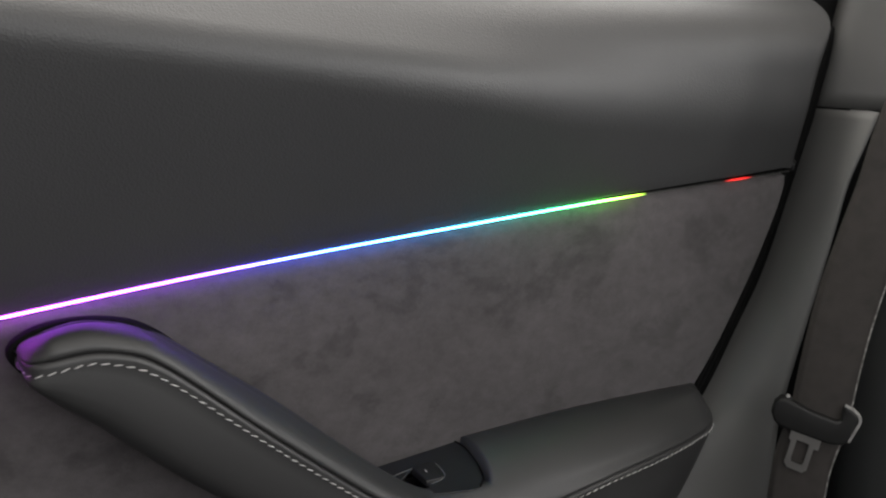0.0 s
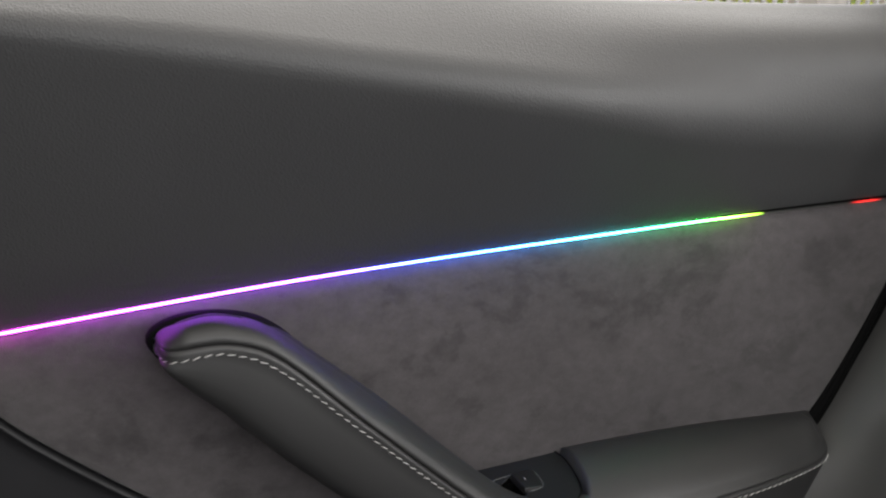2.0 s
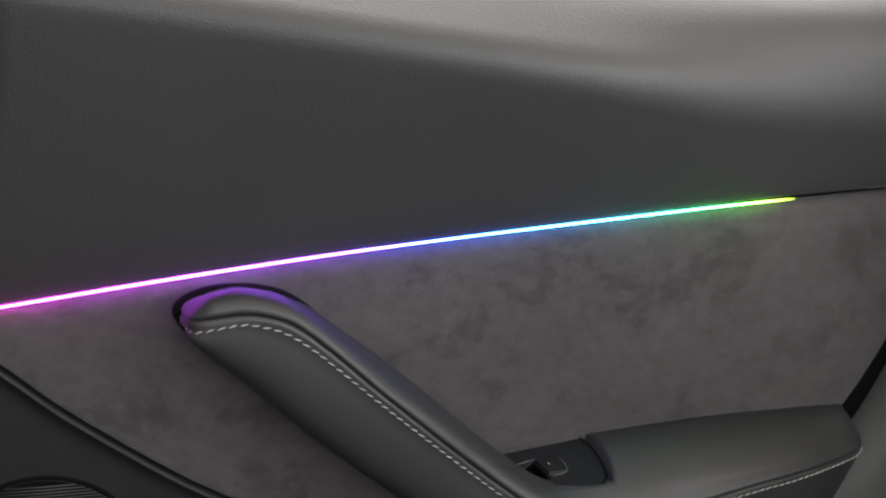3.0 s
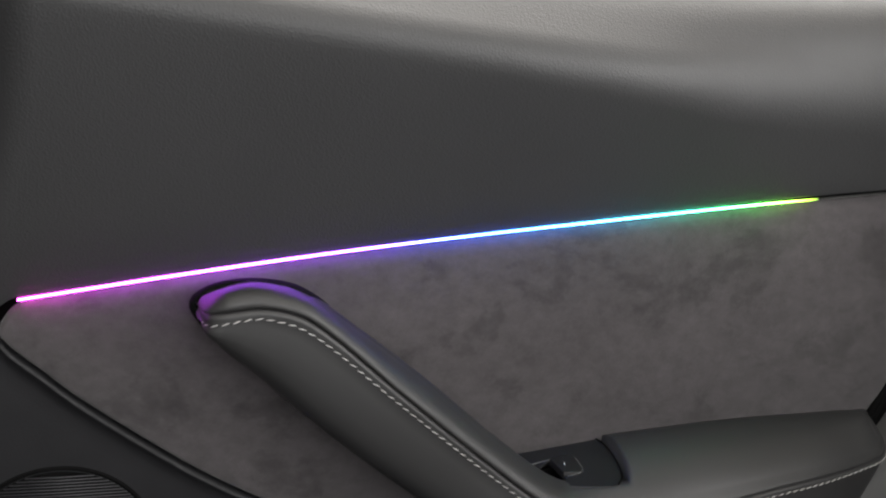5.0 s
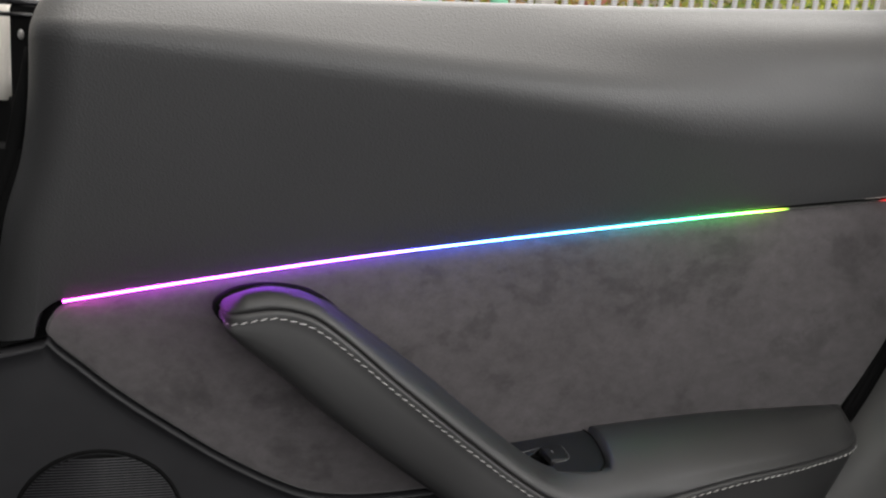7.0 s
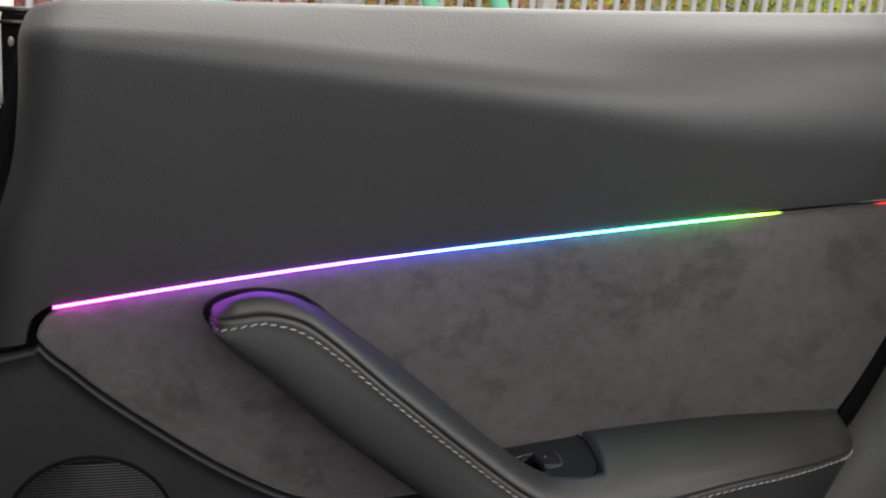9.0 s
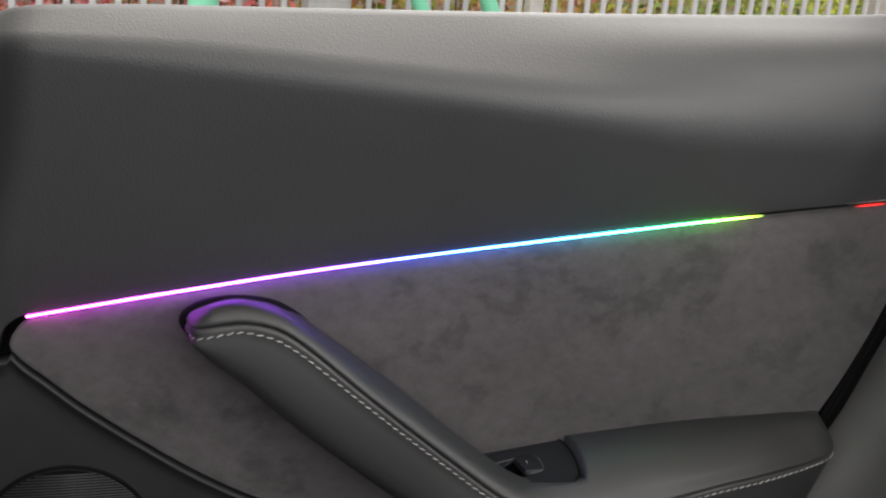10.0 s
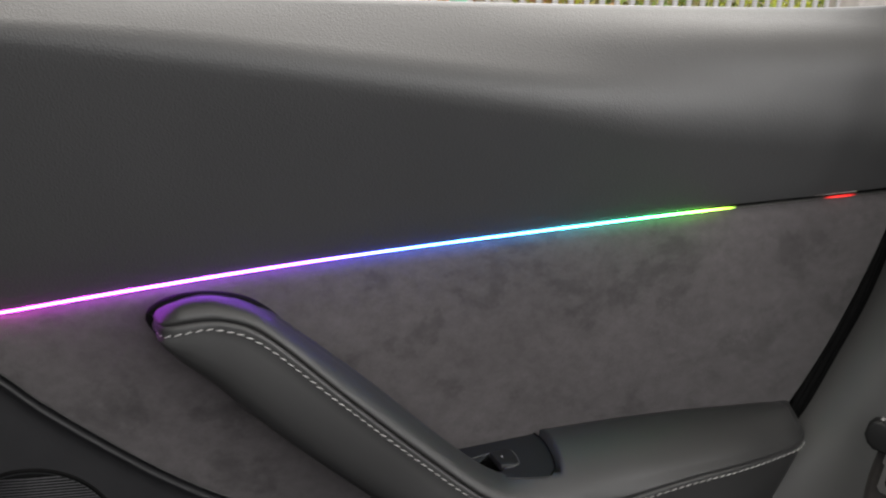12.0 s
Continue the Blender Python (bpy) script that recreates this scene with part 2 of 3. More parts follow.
crease_y = smooth_table([(-0.05, -0.046), (0.1, -0.050), (0.35, -0.048), (0.45, -0.0395), (0.55, -0.0285), (0.65, -0.0218), (0.78, -0.0195)])
crease_r = smooth_table([(-0.05, 0.012), (0.1, 0.013), (0.3, 0.017), (0.45, 0.024), (0.6, 0.045), (0.78, 0.06)])
upper_crease_z = smooth_table([(-0.05, 0.190), (0.1, 0.2005), (0.2, 0.207), (0.31, 0.215), (0.40, 0.221), (0.50, 0.2265), (0.61, 0.232), (0.78, 0.241)])
upper_crease_y = smooth_table([(-0.05, -0.0355), (0.1, -0.0330), (0.2, -0.0262), (0.31, -0.0182), (0.40, -0.0142), (0.50, -0.0140), (0.61, -0.0180), (0.78, -0.0210)])
sill_y = smooth_table([(-0.05, -0.025), (0.1, -0.017), (0.27, -0.005), (0.4, 0.009), (0.5, 0.0195), (0.6, 0.029), (0.78, 0.034)])
sill_z = smooth_table([(-0.05, 0.199), (-0.012, 0.2045), (0.043, 0.210), (0.116, 0.2165), (0.271, 0.2305), (0.415, 0.2445), (0.658, 0.272), (0.78, 0.286)])
# lower end of the upper trim: along the strip, then round the suede's front tip
tip_top = smooth_table([(-0.0131, -0.0195), (-0.012, -0.0135), (-0.0095, -0.0085), (-0.005, -0.0035), (0.0, 0.0)])
suede_low = smooth_table([(-0.0125, -0.0235), (-0.005, -0.0325), (0.010, -0.0455), (0.031, -0.0640), (0.070, -0.0930), (0.112, -0.1215), (0.155, -0.1450), (0.182, -0.1545), (0.218, -0.1575),
                          (0.268, -0.1545), (0.34, -0.145), (0.45, -0.135)])


def upper_bottom(x):
    if x >= 0:
        return strip_z(x)
    return tip_top(x) if x > -0.0131 else -0.0295 + (x + 0.0131) * 0.25


door = thing("car_door", (0, 0, Z0), "closed rear car door in black leatherette with suede and rainbow strip", "car door")


def edge_right(z, y):
    x0 = np.interp(z, [0.05, 0.123, 0.150, 0.176, 0.206, 0.220, 0.234, 0.244, 0.252, 0.259, 0.266, 0.275], [0.729, 0.738, 0.742, 0.746, 0.749, 0.7515, 0.7545, 0.7555, 0.753, 0.747, 0.736, 0.713])
    return float(x0) + 0.008 + 1.3 * y


front_edge = smooth_table([(-0.05, -0.064), (0.0, -0.0540), (0.023, -0.0485), (0.058, -0.0405), (0.096, -0.0282), (0.133, -0.0215), (0.162, -0.0185), (0.190, -0.0165), (0.206, -0.0135)])


def upper_trim():
    rows = []
    us = np.r_[0, 0.001, 0.0025, 0.005, 0.008, 0.012, 0.016, 0.021, np.linspace(0.025, 0.066, 36), 0.069, 0.073, 0.078, 0.084, np.linspace(0.092, 0.95, 90), np.linspace(0.955, 1.0, 22)]
    for u in us:
        x = -0.050 + u * 0.806
        base = strip_z(max(x, 0.0)) + 0.35 * min(0.0, x)  # the strip's line carried on to the front edge
        b, cz, cy, cr, sz = upper_bottom(x), crease_z(x), crease_y(x), crease_r(x), sill_z(x)
        y0, sy, uy, uz = -0.0042, sill_y(x), upper_crease_y(x), upper_crease_z(x)
        my, mz = y0 + 0.42 * (cy - y0), base + 0.45 * (cz - base)
        yb = y0 + (b - base) * (my - y0) / (mz - base)  # the lower end lies on the same flank
        prof = rounded([(0.012, b + 0.006), (yb - 0.0008, b + 0.0010), (my, mz), (cy, cz), (uy, uz), (sy, sz), (sy + 0.03, sz - 0.014)], [0.0012, 0.03, cr, 0.028, 0.009])
        fine = []
        for i, p in enumerate(prof):  # extra points on the long straight stretches
            fine.append(p)
            if i in (14, 21, 28):
                q = prof[i + 1]
                fine += [(p[0] + (q[0] - p[0]) * f, p[1] + (q[1] - p[1]) * f) for f in (0.14, 0.28, 0.42, 0.57, 0.71, 0.86)]
        row = []
        for y, z in fine:
            xr = edge_right(z, min(y, 0.03)) if u > 0.5 else 9
            xx = x if u <= 0.5 else 0.353 + (x - 0.353) / 0.403 * (xr - 0.353)
            xl = front_edge(z)
            if u < 0.5:
                w = max(0.0, (0.10 - x) / 0.15)  # only the front tenth follows the edge
                xx = x + (xl + 0.050) * w * w
            d, R = (xx - xl, 0.040) if u < 0.5 else (xr - xx, 0.016)
            back = R - math.sqrt(max(0.0, R * R - (R - d) ** 2)) if d < R else 0.0
            row.append((xx, y + back * 1.2, z))
        rows.append(row)
    end = [[(p[0], p[1] + 0.035, p[2]) for p in rows[0]]]
    end2 = [[(p[0], p[1] + 0.035, p[2]) for p in rows[-1]]]
    return thick(part("upper_trim", grid_bm(end + rows + end2), LEATHER, door, "black grained leatherette upper door trim"), 0.003)


upper_trim()


def suede_outline():
    o = [(x, strip_z(x) - 0.0022) for x in np.linspace(0.003, 0.722, 70)]
    o += [tuple(p) for p in spline([(0.7265, 0.1125), (0.7285, 0.105), (0.7245, 0.081), (0.7095, 0.032), (0.691, -0.016), (0.6705, -0.060), (0.652, -0.092)], 30)]
    o += [(0.60, -0.105), (0.50, -0.12), (0.40, -0.140)]
    o += [(x, suede_low(x)) for x in np.linspace(0.33, -0.0108, 60)]
    o += [(-0.0119, -0.0219), (-0.0106, -0.0160), (-0.0068, -0.0096), (-0.0020, -0.0052)]
    return o


so = suede_outline()
part("suede_insert", pad_bm(so, -0.0026, 0.005, 0.014, 5, [0.012 if 1 < i < 67 else 0.004 for i in range(len(so))]), SUEDE, door, "mottled charcoal suede insert")


def strip():
    path = [(x, -0.0046, strip_z(x) + 0.0001) for x in np.linspace(0.0005, 0.727, 150)]
    part("light_strip", tube_bm(path, 0.00068, 8), GUIDE, door, "thin light guide glowing in rainbow colours")


strip()
part("strip_channel", tube_bm([(x, 0.0035, strip_z(x) - 0.0010) for x in np.linspace(-0.004, 0.730, 80)], 0.0018, 8), RUBBER, door, "black groove behind the light strip")


def lower_trim():
    xs = np.r_[np.linspace(-0.12, -0.02, 16), np.linspace(-0.0165, 0.02, 14), np.linspace(0.03, 0.44, 60)]
    rows = []
    for x in xs:
        top = suede_low(x) - 0.0026 if x > -0.0125 else -0.0315 + (x + 0.0131) * 0.28
        prof = [(0.014, 0.0), (0.005, 0.0), (0.001, -0.0008), (-0.0012, -0.0022), (-0.0015, -0.0036), (-0.0006, -0.0050), (0.0016, -0.0064), (0.003, -0.016)]
        row = [(x, y, top + dz) for y, dz in prof]
        for k in range(1, 31):
            row.append((x, 0.003, top - 0.016 - (top - 0.016 + 0.42) * (k / 30)))
        rows.append(row)
    return thick(part("lower_trim", grid_bm(rows), PLASTIC, door, "textured black plastic lower door trim"), 0.003)


lower_trim()


def speaker():
    bm = bmesh.new()
    c, R = Vector((0.022, 0.0, -0.1752)), 0.0600
    prof = [(R + 0.0016, 0.0042), (R + 0.0004, 0.0026), (R - 0.001, 0.0021), (R - 0.002, 0.0024), (R - 0.003, 0.0034)]
    n = 72
    rings = [[bm.verts.new(c + Vector((r * math.cos(a), y, r * math.sin(a)))) for a in [2 * math.pi * k / n for k in range(n)]] for r, y in prof]
    for a, b in zip(rings, rings[1:]):
        for k in range(n):
            bm.faces.new((a[k], a[(k + 1) % n], b[(k + 1) % n], b[k]))
    ring = part("speaker_grille", bm, RUBBER, door, "round black slatted speaker grille")
    bm = bmesh.new()
    bmesh.ops.create_circle(bm, cap_ends=True, segments=48, radius=R - 0.003, matrix=Matrix.Translation(c + Vector((0, 0.0024, 0))) @ Euler((math.pi / 2, 0, 0)).to_matrix().to_4x4())
    part("backing", bm, RUBBER, ring)
    z = -R + 0.006
    while z < R - 0.006:
        w = math.sqrt((R - 0.0024) ** 2 - z * z)
        bm = tube_bm([(-w, 0.0, -0.022 * w), (0, -0.0006, 0), (w, 0.0, 0.022 * w)], 0.00052, 6)
        s = part("slat", bm, SPEAKER, ring)
        s.location = (c.x, 0.0008, c.z + z)
        z += 0.0022


SPEAKER = varied("dark_grey_mesh", (0.040, 0.040, 0.044), (0.055, 0.055, 0.060), 0.5, 300, 0.4)
speaker()

# stations along the pull handle and the armrest: lower line, stitch line, seam, crest
STATIONS_L = [(0.1060, 0.0, -0.001), (0.1064, -0.003, -0.002), (0.1095, -0.004, -0.009), (0.122, -0.004, -0.026), (0.131, -0.004, -0.034), (0.141, -0.004, -0.042), (0.154, -0.004, -0.054), (0.194, -0.004, -0.088), (0.262, -0.004, -0.139), (0.310, -0.002, -0.172), (0.36, 0.0, -0.19),
              (0.41, 0.0, -0.197), (0.45, 0.0, -0.198), (0.48, 0.0, -0.198), (0.52, 0.0, -0.198), (0.57, 0.0, -0.198), (0.585, -0.004, -0.197), (0.596, -0.006, -0.196), (0.603, 0.0, -0.195), (0.605, 0.012, -0.194)]
STATIONS_T = [(0.1052, -0.010, -0.0016), (0.107, -0.028, -0.0018), (0.1140, -0.0455, -0.0008), (0.140, -0.049, 0.005), (0.152, -0.050, 0.004), (0.166, -0.051, 0.0), (0.185, -0.052, -0.012), (0.227, -0.054, -0.046), (0.295, -0.056, -0.099), (0.339, -0.064, -0.1285), (0.372, -0.069, -0.143),
              (0.405, -0.073, -0.1435), (0.435, -0.074, -0.1365), (0.462, -0.0745, -0.128), (0.506, -0.074, -0.1175), (0.557, -0.068, -0.112), (0.612, -0.055, -0.1075), (0.634, -0.047, -0.105), (0.651, -0.030, -0.1015), (0.659, -0.008, -0.098)]
STATIONS_M = [(0.1048, -0.010, 0.0030), (0.1056, -0.028, 0.0045), (0.1128, -0.0455, 0.0062), (0.141, -0.049, 0.011), (0.156, -0.051, 0.010), (0.170, -0.052, 0.0055), (0.189, -0.053, -0.0075), (0.2315, -0.055, -0.0425), (0.299, -0.057, -0.0955), (0.3425, -0.065, -0.1245), (0.374, -0.070, -0.138),
              (0.405, -0.0735, -0.138), (0.436, -0.0745, -0.1305), (0.464, -0.075, -0.1225), (0.506, -0.074, -0.1128), (0.556, -0.068, -0.1075), (0.611, -0.055, -0.1045), (0.632, -0.047, -0.1015), (0.649, -0.030, -0.098), (0.658, -0.008, -0.0945)]
STATIONS_S = [(0.1055, -0.006, 0.0055), (0.1060, -0.014, 0.0072), (0.1095, -0.014, 0.0100), (0.135, -0.013, 0.0180), (0.156, -0.013, 0.0158), (0.1738, -0.016, 0.0102), (0.1968, -0.021, -0.0036), (0.2475, -0.027, -0.0375), (0.3145, -0.036, -0.0895), (0.352, -0.044, -0.1140), (0.376, -0.053, -0.1155),
              (0.405, -0.0595, -0.1108), (0.435, -0.0615, -0.1068), (0.462, -0.062, -0.1035), (0.506, -0.061, -0.099), (0.557, -0.0565, -0.0952), (0.604, -0.0455, -0.0932), (0.624, -0.040, -0.0922), (0.643, -0.026, -0.0905), (0.651, -0.006, -0.0875)]
PAR = np.r_[0, np.cumsum(np.linalg.norm(np.diff(np.array(STATIONS_T), axis=0), axis=1))]
PAR = PAR / PAR[-1]
NS = 220
SV = np.linspace(0, 1, NS)
for k, f in ((5, 0.96), (6, 0.92), (7, 0.88), (8, 0.90), (9, 0.97)):  # the grip narrows on its way down
    STATIONS_S[k] = tuple(m + f * (c - m) for m, c in zip(STATIONS_M[k], STATIONS_S[k]))
CL, CT, CM, CS = [spline_at(np.array(k, float), PAR, SV) for k in (STATIONS_L, STATIONS_T, STATIONS_M, STATIONS_S)]


def handle_and_armrest():
    rows = []
    for l, t, m in zip(CL, CT, CM):
        fade = min(1.0, max(0.0, (t[0] - 0.12) / 0.08))
        row = [l + (0, 0.012, 0), l]
        for f, g in ((0.045, 0.40), (0.09, 0.62), (0.15, 0.79), (0.24, 0.91), (0.36, 0.975), (0.52, 1.0), (0.70, 1.010), (0.86, 1.008)):
            p = l + f * (t - l)
            p[1] = l[1] + (1 + (g - 1) * fade if g > 1 else g) * (t[1] - l[1])
            row.append(p)
        row += [t, t + 0.45 * (m - t) + (0, -0.0004, 0), t + 0.75 * (m - t) + (0, 0.0002, 0), t + 0.93 * (m - t) + (0, 0.0028, 0), m + (0, 0.006, 0)]
        rows.append(row)
    side = thick(part("handle_side", grid_bm(rows), LEATHER_SIDE, door, "black leatherette pull handle and armrest side"), 0.002)
    rows = []
    for m, s in zip(CM, CS):
        v = s - m
        row = [m + (0, 0.006, 0), m + 0.02 * v + (0, 0.0012, 0)]
        x = s[0]
        full = 1.0 if x < 0.18 else max(0.5, 1.0 - (x - 0.17) * 7.0)  # the grip's shoulder, softer towards the armrest
        full *= min(1.0, max(0.12, (x - 0.1035) / 0.014))  # rounded off at the tip
        for f, oy, oz in ((0.07, -0.0020, 0.0010), (0.16, -0.0042, 0.0034), (0.30, -0.0062, 0.0060), (0.46, -0.0066, 0.0066), (0.64, -0.0050, 0.0056), (0.80, -0.0028, 0.0040), (0.92, -0.0010, 0.0018)):
            row.append(m + f * v + (0, oy * full, oz * full))
        row.append(s)
        rows.append((row, v, s))
    cap = []
    for row, v, s in rows:
        x = s[0]
        rest = []
        for k in range(1, 11):
            g = k / 10
            if x < PAD_START:  # the grip turns under, behind the switch plate
                rest.append(s + (0.0015 * math.sin(math.pi * g), 0.026 * g, 0.0012 * math.sin(math.pi * min(1, g * 2.4)) - 0.014 * g * g))
        if x >= PAD_START:  # the lip rolls over into the padded top, back to the suede
            def top(g):
                xb = min(x + 0.006 * g * (1 if x > 0.45 else 0.2), 0.6535)
                zb = back_z(xb) + 0.0008
                fade = min(1.0, max(0.0, (0.652 - x) / 0.05))
                yc = -0.022  # the pad is highest here and falls away towards the suede
                gc, zc = (yc - s[1]) / (0.006 - s[1]), zb + 0.17 * (0.006 - yc) * fade * (2 - fade)
                if x > 0.635 or gc < 0.2:
                    return np.array((xb, s[1] + (0.006 - s[1]) * g, s[2] + (zb - s[2]) * (1 - (1 - g) ** 2.5)))
                z = s[2] + (zc - s[2]) * (1 - (1 - g / gc) ** 2) if g < gc else zc - (zc - zb + 0.004) * ((g - gc) / (1 - gc)) ** 2
                return np.array((xb, s[1] + (0.006 - s[1]) * g, z))
            p0, p2 = s - 0.55 * v, top(0.28)
            soft = [s - (1 - f) * v + (0, -0.0014 * f / 0.46, 0) for f in (0.07, 0.16, 0.30)]
            roll = [(1 - t) ** 2 * p0 + 2 * t * (1 - t) * (s + (0, -0.0022, 0.0012)) + t * t * p2 for t in np.linspace(0, 1, 9)]
            before = row + [top(k / 10) for k in range(1, 11)]
            after = row[:2] + soft + roll + [top(g) for g in (0.38, 0.50, 0.63, 0.76, 0.88, 1.0)]
            w = min(1.0, (x - PAD_START) / 0.06)
            w = w * w * (3 - 2 * w)
            row = [np.array(p) * (1 - w) + np.array(q) * w for p, q in zip(before, after)]
        cap.append(row + rest)
    return side, thick(part("handle_cap", grid_bm(cap), LEATHER_SIDE, door, "rounded black leatherette grip continuing into the padded armrest"), 0.0015, -1.0, (0, -0.5, 0.8))


PAD_START = 0.4035
back_z = smooth_table([(0.30, -0.124), (0.336, -0.116), (0.358, -0.111), (0.385, -0.107), (0.400, -0.103), (0.45, -0.097), (0.525, -0.090), (0.603, -0.086), (0.66, -0.0825)])
side, cap = handle_and_armrest()

seam = [m + 0.8 * (c - m) + (0, -0.0034, 0.0042) for m, c in zip(CM, CS) if 0.1085 < c[0] < 0.158]
part("parting_line", tube_bm(seam, 0.0003, 6), DARK_THREAD, cap, "fine dark seam on the grip")
rim_path = spline([(0.108, -0.010, -0.009), (0.1020, -0.012, 0.001), (0.1042, -0.012, 0.0068), (0.117, -0.012, 0.0138), (0.139, -0.012, 0.0170), (0.162, -0.012, 0.0142), (0.1795, -0.012, 0.0060), (0.191, -0.012, -0.0035)], 40)
part("handle_rim", tube_bm(rim_path, [0.0042 - 0.0020 * max(0.0, (i - 28) / 12) for i in range(40)], 10, (0.75, 1.3)), RUBBER, door, "black rim behind the grip")


def stitches():
    bm = bmesh.new()
    bmesh.ops.create_icosphere(bm, subdivisions=2, radius=1.0)
    for v in bm.verts:
        v.co = Vector((v.co.x * 0.0026, v.co.y * 0.00033, v.co.z * 0.00031 - 0.00060 * v.co.x))
    me = bpy.data.meshes.new("stitch")
    bm.to_mesh(me)
    bm.free()
    for p in me.polygons:
        p.use_smooth = True
    me.materials.append(THREAD)
    d = np.r_[0, np.cumsum(np.linalg.norm(np.diff(CT, axis=0), axis=1))]
    total, pos = d[-1], 0.026
    while pos < total * 0.945:
        p = Vector([float(np.interp(pos, d, CT[:, k])) for k in range(3)])
        q = Vector([float(np.interp(pos + 0.002, d, CT[:, k])) for k in range(3)])
        t = (q - p).normalized()
        up = Vector((0, -1, 0)) - t * t.dot(Vector((0, -1, 0)))
        up.normalize()
        b = t.cross(up)
        rot = Matrix((t, -up, b)).transposed().to_4x4()
        shared("stitch", me, side, Matrix.Translation(p + up * 0.0005) @ rot @ Euler((0, random.uniform(-0.08, 0.06), 0)).to_matrix().to_4x4())
        pos += 0.0066


def crest(x):
    i = int(np.searchsorted(CS[90:, 0], x)) + 90
    return CS[min(i, NS - 1)]


def switch_plate():
    xs, ys = np.linspace(0.300, 0.4065, 150), np.linspace(0.004, -0.064, 96)
    rim = [(0.3980, 0.003), (0.4020, -0.004), (0.4048, -0.0130), (0.4046, -0.0305), (0.4010, -0.0482), (0.3945, -0.0560)]

    def zat(x, y):
        return -0.1075 + (x - 0.377) * 0.16 + y * 0.13
    rows = [[(x, y, zat(x, y)) for y in ys] for x in xs]
    edge = lambda y: float(np.interp(-y, [-0.003, 0.005, 0.014, 0.0305, 0.0482, 0.0565, 0.064], [0.3983, 0.4024, 0.4050, 0.4048, 0.4013, 0.3940, 0.385]))

    def hole(x, y):  # a finger recess beside the grip, in front of the key
        return -0.0400 < y < -0.0172 and y < -0.0172 - (0.3575 - x) * 0.62 and x < 0.3575 - (y + 0.0172) * 0.21

    def keep(i, j):
        x, y = (xs[i] + xs[i + 1]) / 2, (ys[j] + ys[j + 1]) / 2
        return not hole(x, y) and y > crest(x)[1] + 0.0005 and x < edge(y)
    plate = thick(part("switch_plate", grid_bm(rows, keep), PLATE, door, "matt black plastic window switch plate"), 0.0015, -1.0, (0, 0, 1))
    # Dark tube stands in for the shaded step between plate and pad.
    part("step_shade_line", tube_bm([(x, y, zat(x, y) + 0.0004) for x, y in spline(rim, 30)], 0.0006, 8), RUBBER, plate, "dark line put in for the shade at the plate's edge")
    z = zat(0.350, -0.028)
    bm = box_bm((0.326, -0.0425, z - 0.018), (0.3640, -0.0160, z - 0.0045))
    bmesh.ops.delete(bm, geom=[f for f in bm.faces if f.normal.z > 0.9], context="FACES_ONLY")
    part("scoop", bm, RUBBER, plate, "black finger recess", False)
    # rounded key behind the recess, its front edge raised
    out = []
    for cx, cy, a0 in ((0.3722, -0.0200, 0), (0.3586, -0.0186, 90), (0.3622, -0.0350, 180), (0.3718, -0.0325, 270)):
        r = 0.0040 if a0 in (0, 270) else 0.0010
        for k in range(7):
            a = radians(a0 + 15 * k)
            out.append((cx + r * math.cos(a), cy + r * math.sin(a)))
    bm = bmesh.new()
    rings = []
    for grow, h in ((1.0, -0.004), (1.0, 0.0006), (0.97, 0.0012), (0.90, 0.0014)):
        rings.append([bm.verts.new((0.3665 + (x - 0.3665) * grow, -0.0265 + (y + 0.0265) * grow, zat(x, y) + (0.374 - x) * 0.10 + h)) for x, y in out])
    for a, b in zip(rings, rings[1:]):
        for i in range(len(a)):
            j = (i + 1) % len(a)
            bm.faces.new((a[i], a[j], b[j], b[i]))
    bm.faces.new(rings[-1])
    part("switch_key", bm, PLATE, plate, "black window switch key with a small pale mark")
    zm = zat(0.3655, -0.0255) + (0.374 - 0.3655) * 0.10 + 0.0014
    part("switch_mark", box_bm((0.3652, -0.0272, zm - 0.0006), (0.3656, -0.0240, zm + 0.0003)), MARK, plate)
    line = [(0.3385, -0.0183), (0.3470, -0.0172), (0.3555, -0.0164), (0.3690, -0.0152), (0.3740, -0.0162), (0.3768, -0.0200), (0.3776, -0.0300), (0.3765, -0.0348), (0.3722, -0.0370), (0.3640, -0.0373)]
    part("bezel_line", tube_bm([(x, y, zat(x, y) + 0.0002) for x, y in spline(line, 40)], 0.00028, 6), BEZEL, plate, "fine bright outline of the switch")


# Paler grey for the thin outline round key and recess.
BEZEL = varied("pale_plastic_edge", (0.10, 0.10, 0.10), (0.16, 0.16, 0.16), 0.4, 300, 0.5)
switch_plate()

# Black sheet added behind the trim so the gaps between its parts go dark.
part("seam_backing", box_bm((-0.055, 0.016, -0.45), (0.752, 0.055, 0.10)), RUBBER, door, "black backing sheet that darkens the seams of the trim", False)

# ---- around the door ----
seal_line = [(0.772, 0.020, 0.25), (0.768, 0.016, 0.223), (0.762, 0.014, 0.197), (0.758, 0.013, 0.173), (0.750, 0.012, 0.135), (0.7435, 0.012, 0.1), (0.7355, 0.012, 0.061), (0.721, 0.012, 0.005), (0.702, 0.012, -0.043), (0.683, 0.012, -0.088), (0.669, 0.012, -0.12), (0.655, 0.012, -0.16)]
seal = thing("door_seal", (0, 0, Z0), "black rubber seal round the closed door's rear edge", "door seal")
part("seal_bead", tube_bm(spline([(x + 0.001, y + 0.004, z) for x, y, z in seal_line], 50), 0.0066, 10), RUBBER, seal)
part("seal_lip", tube_bm(spline([(x - 0.0085, y - 0.001, z) for x, y, z in seal_line], 50), 0.0036, 8), RUBBER, seal)
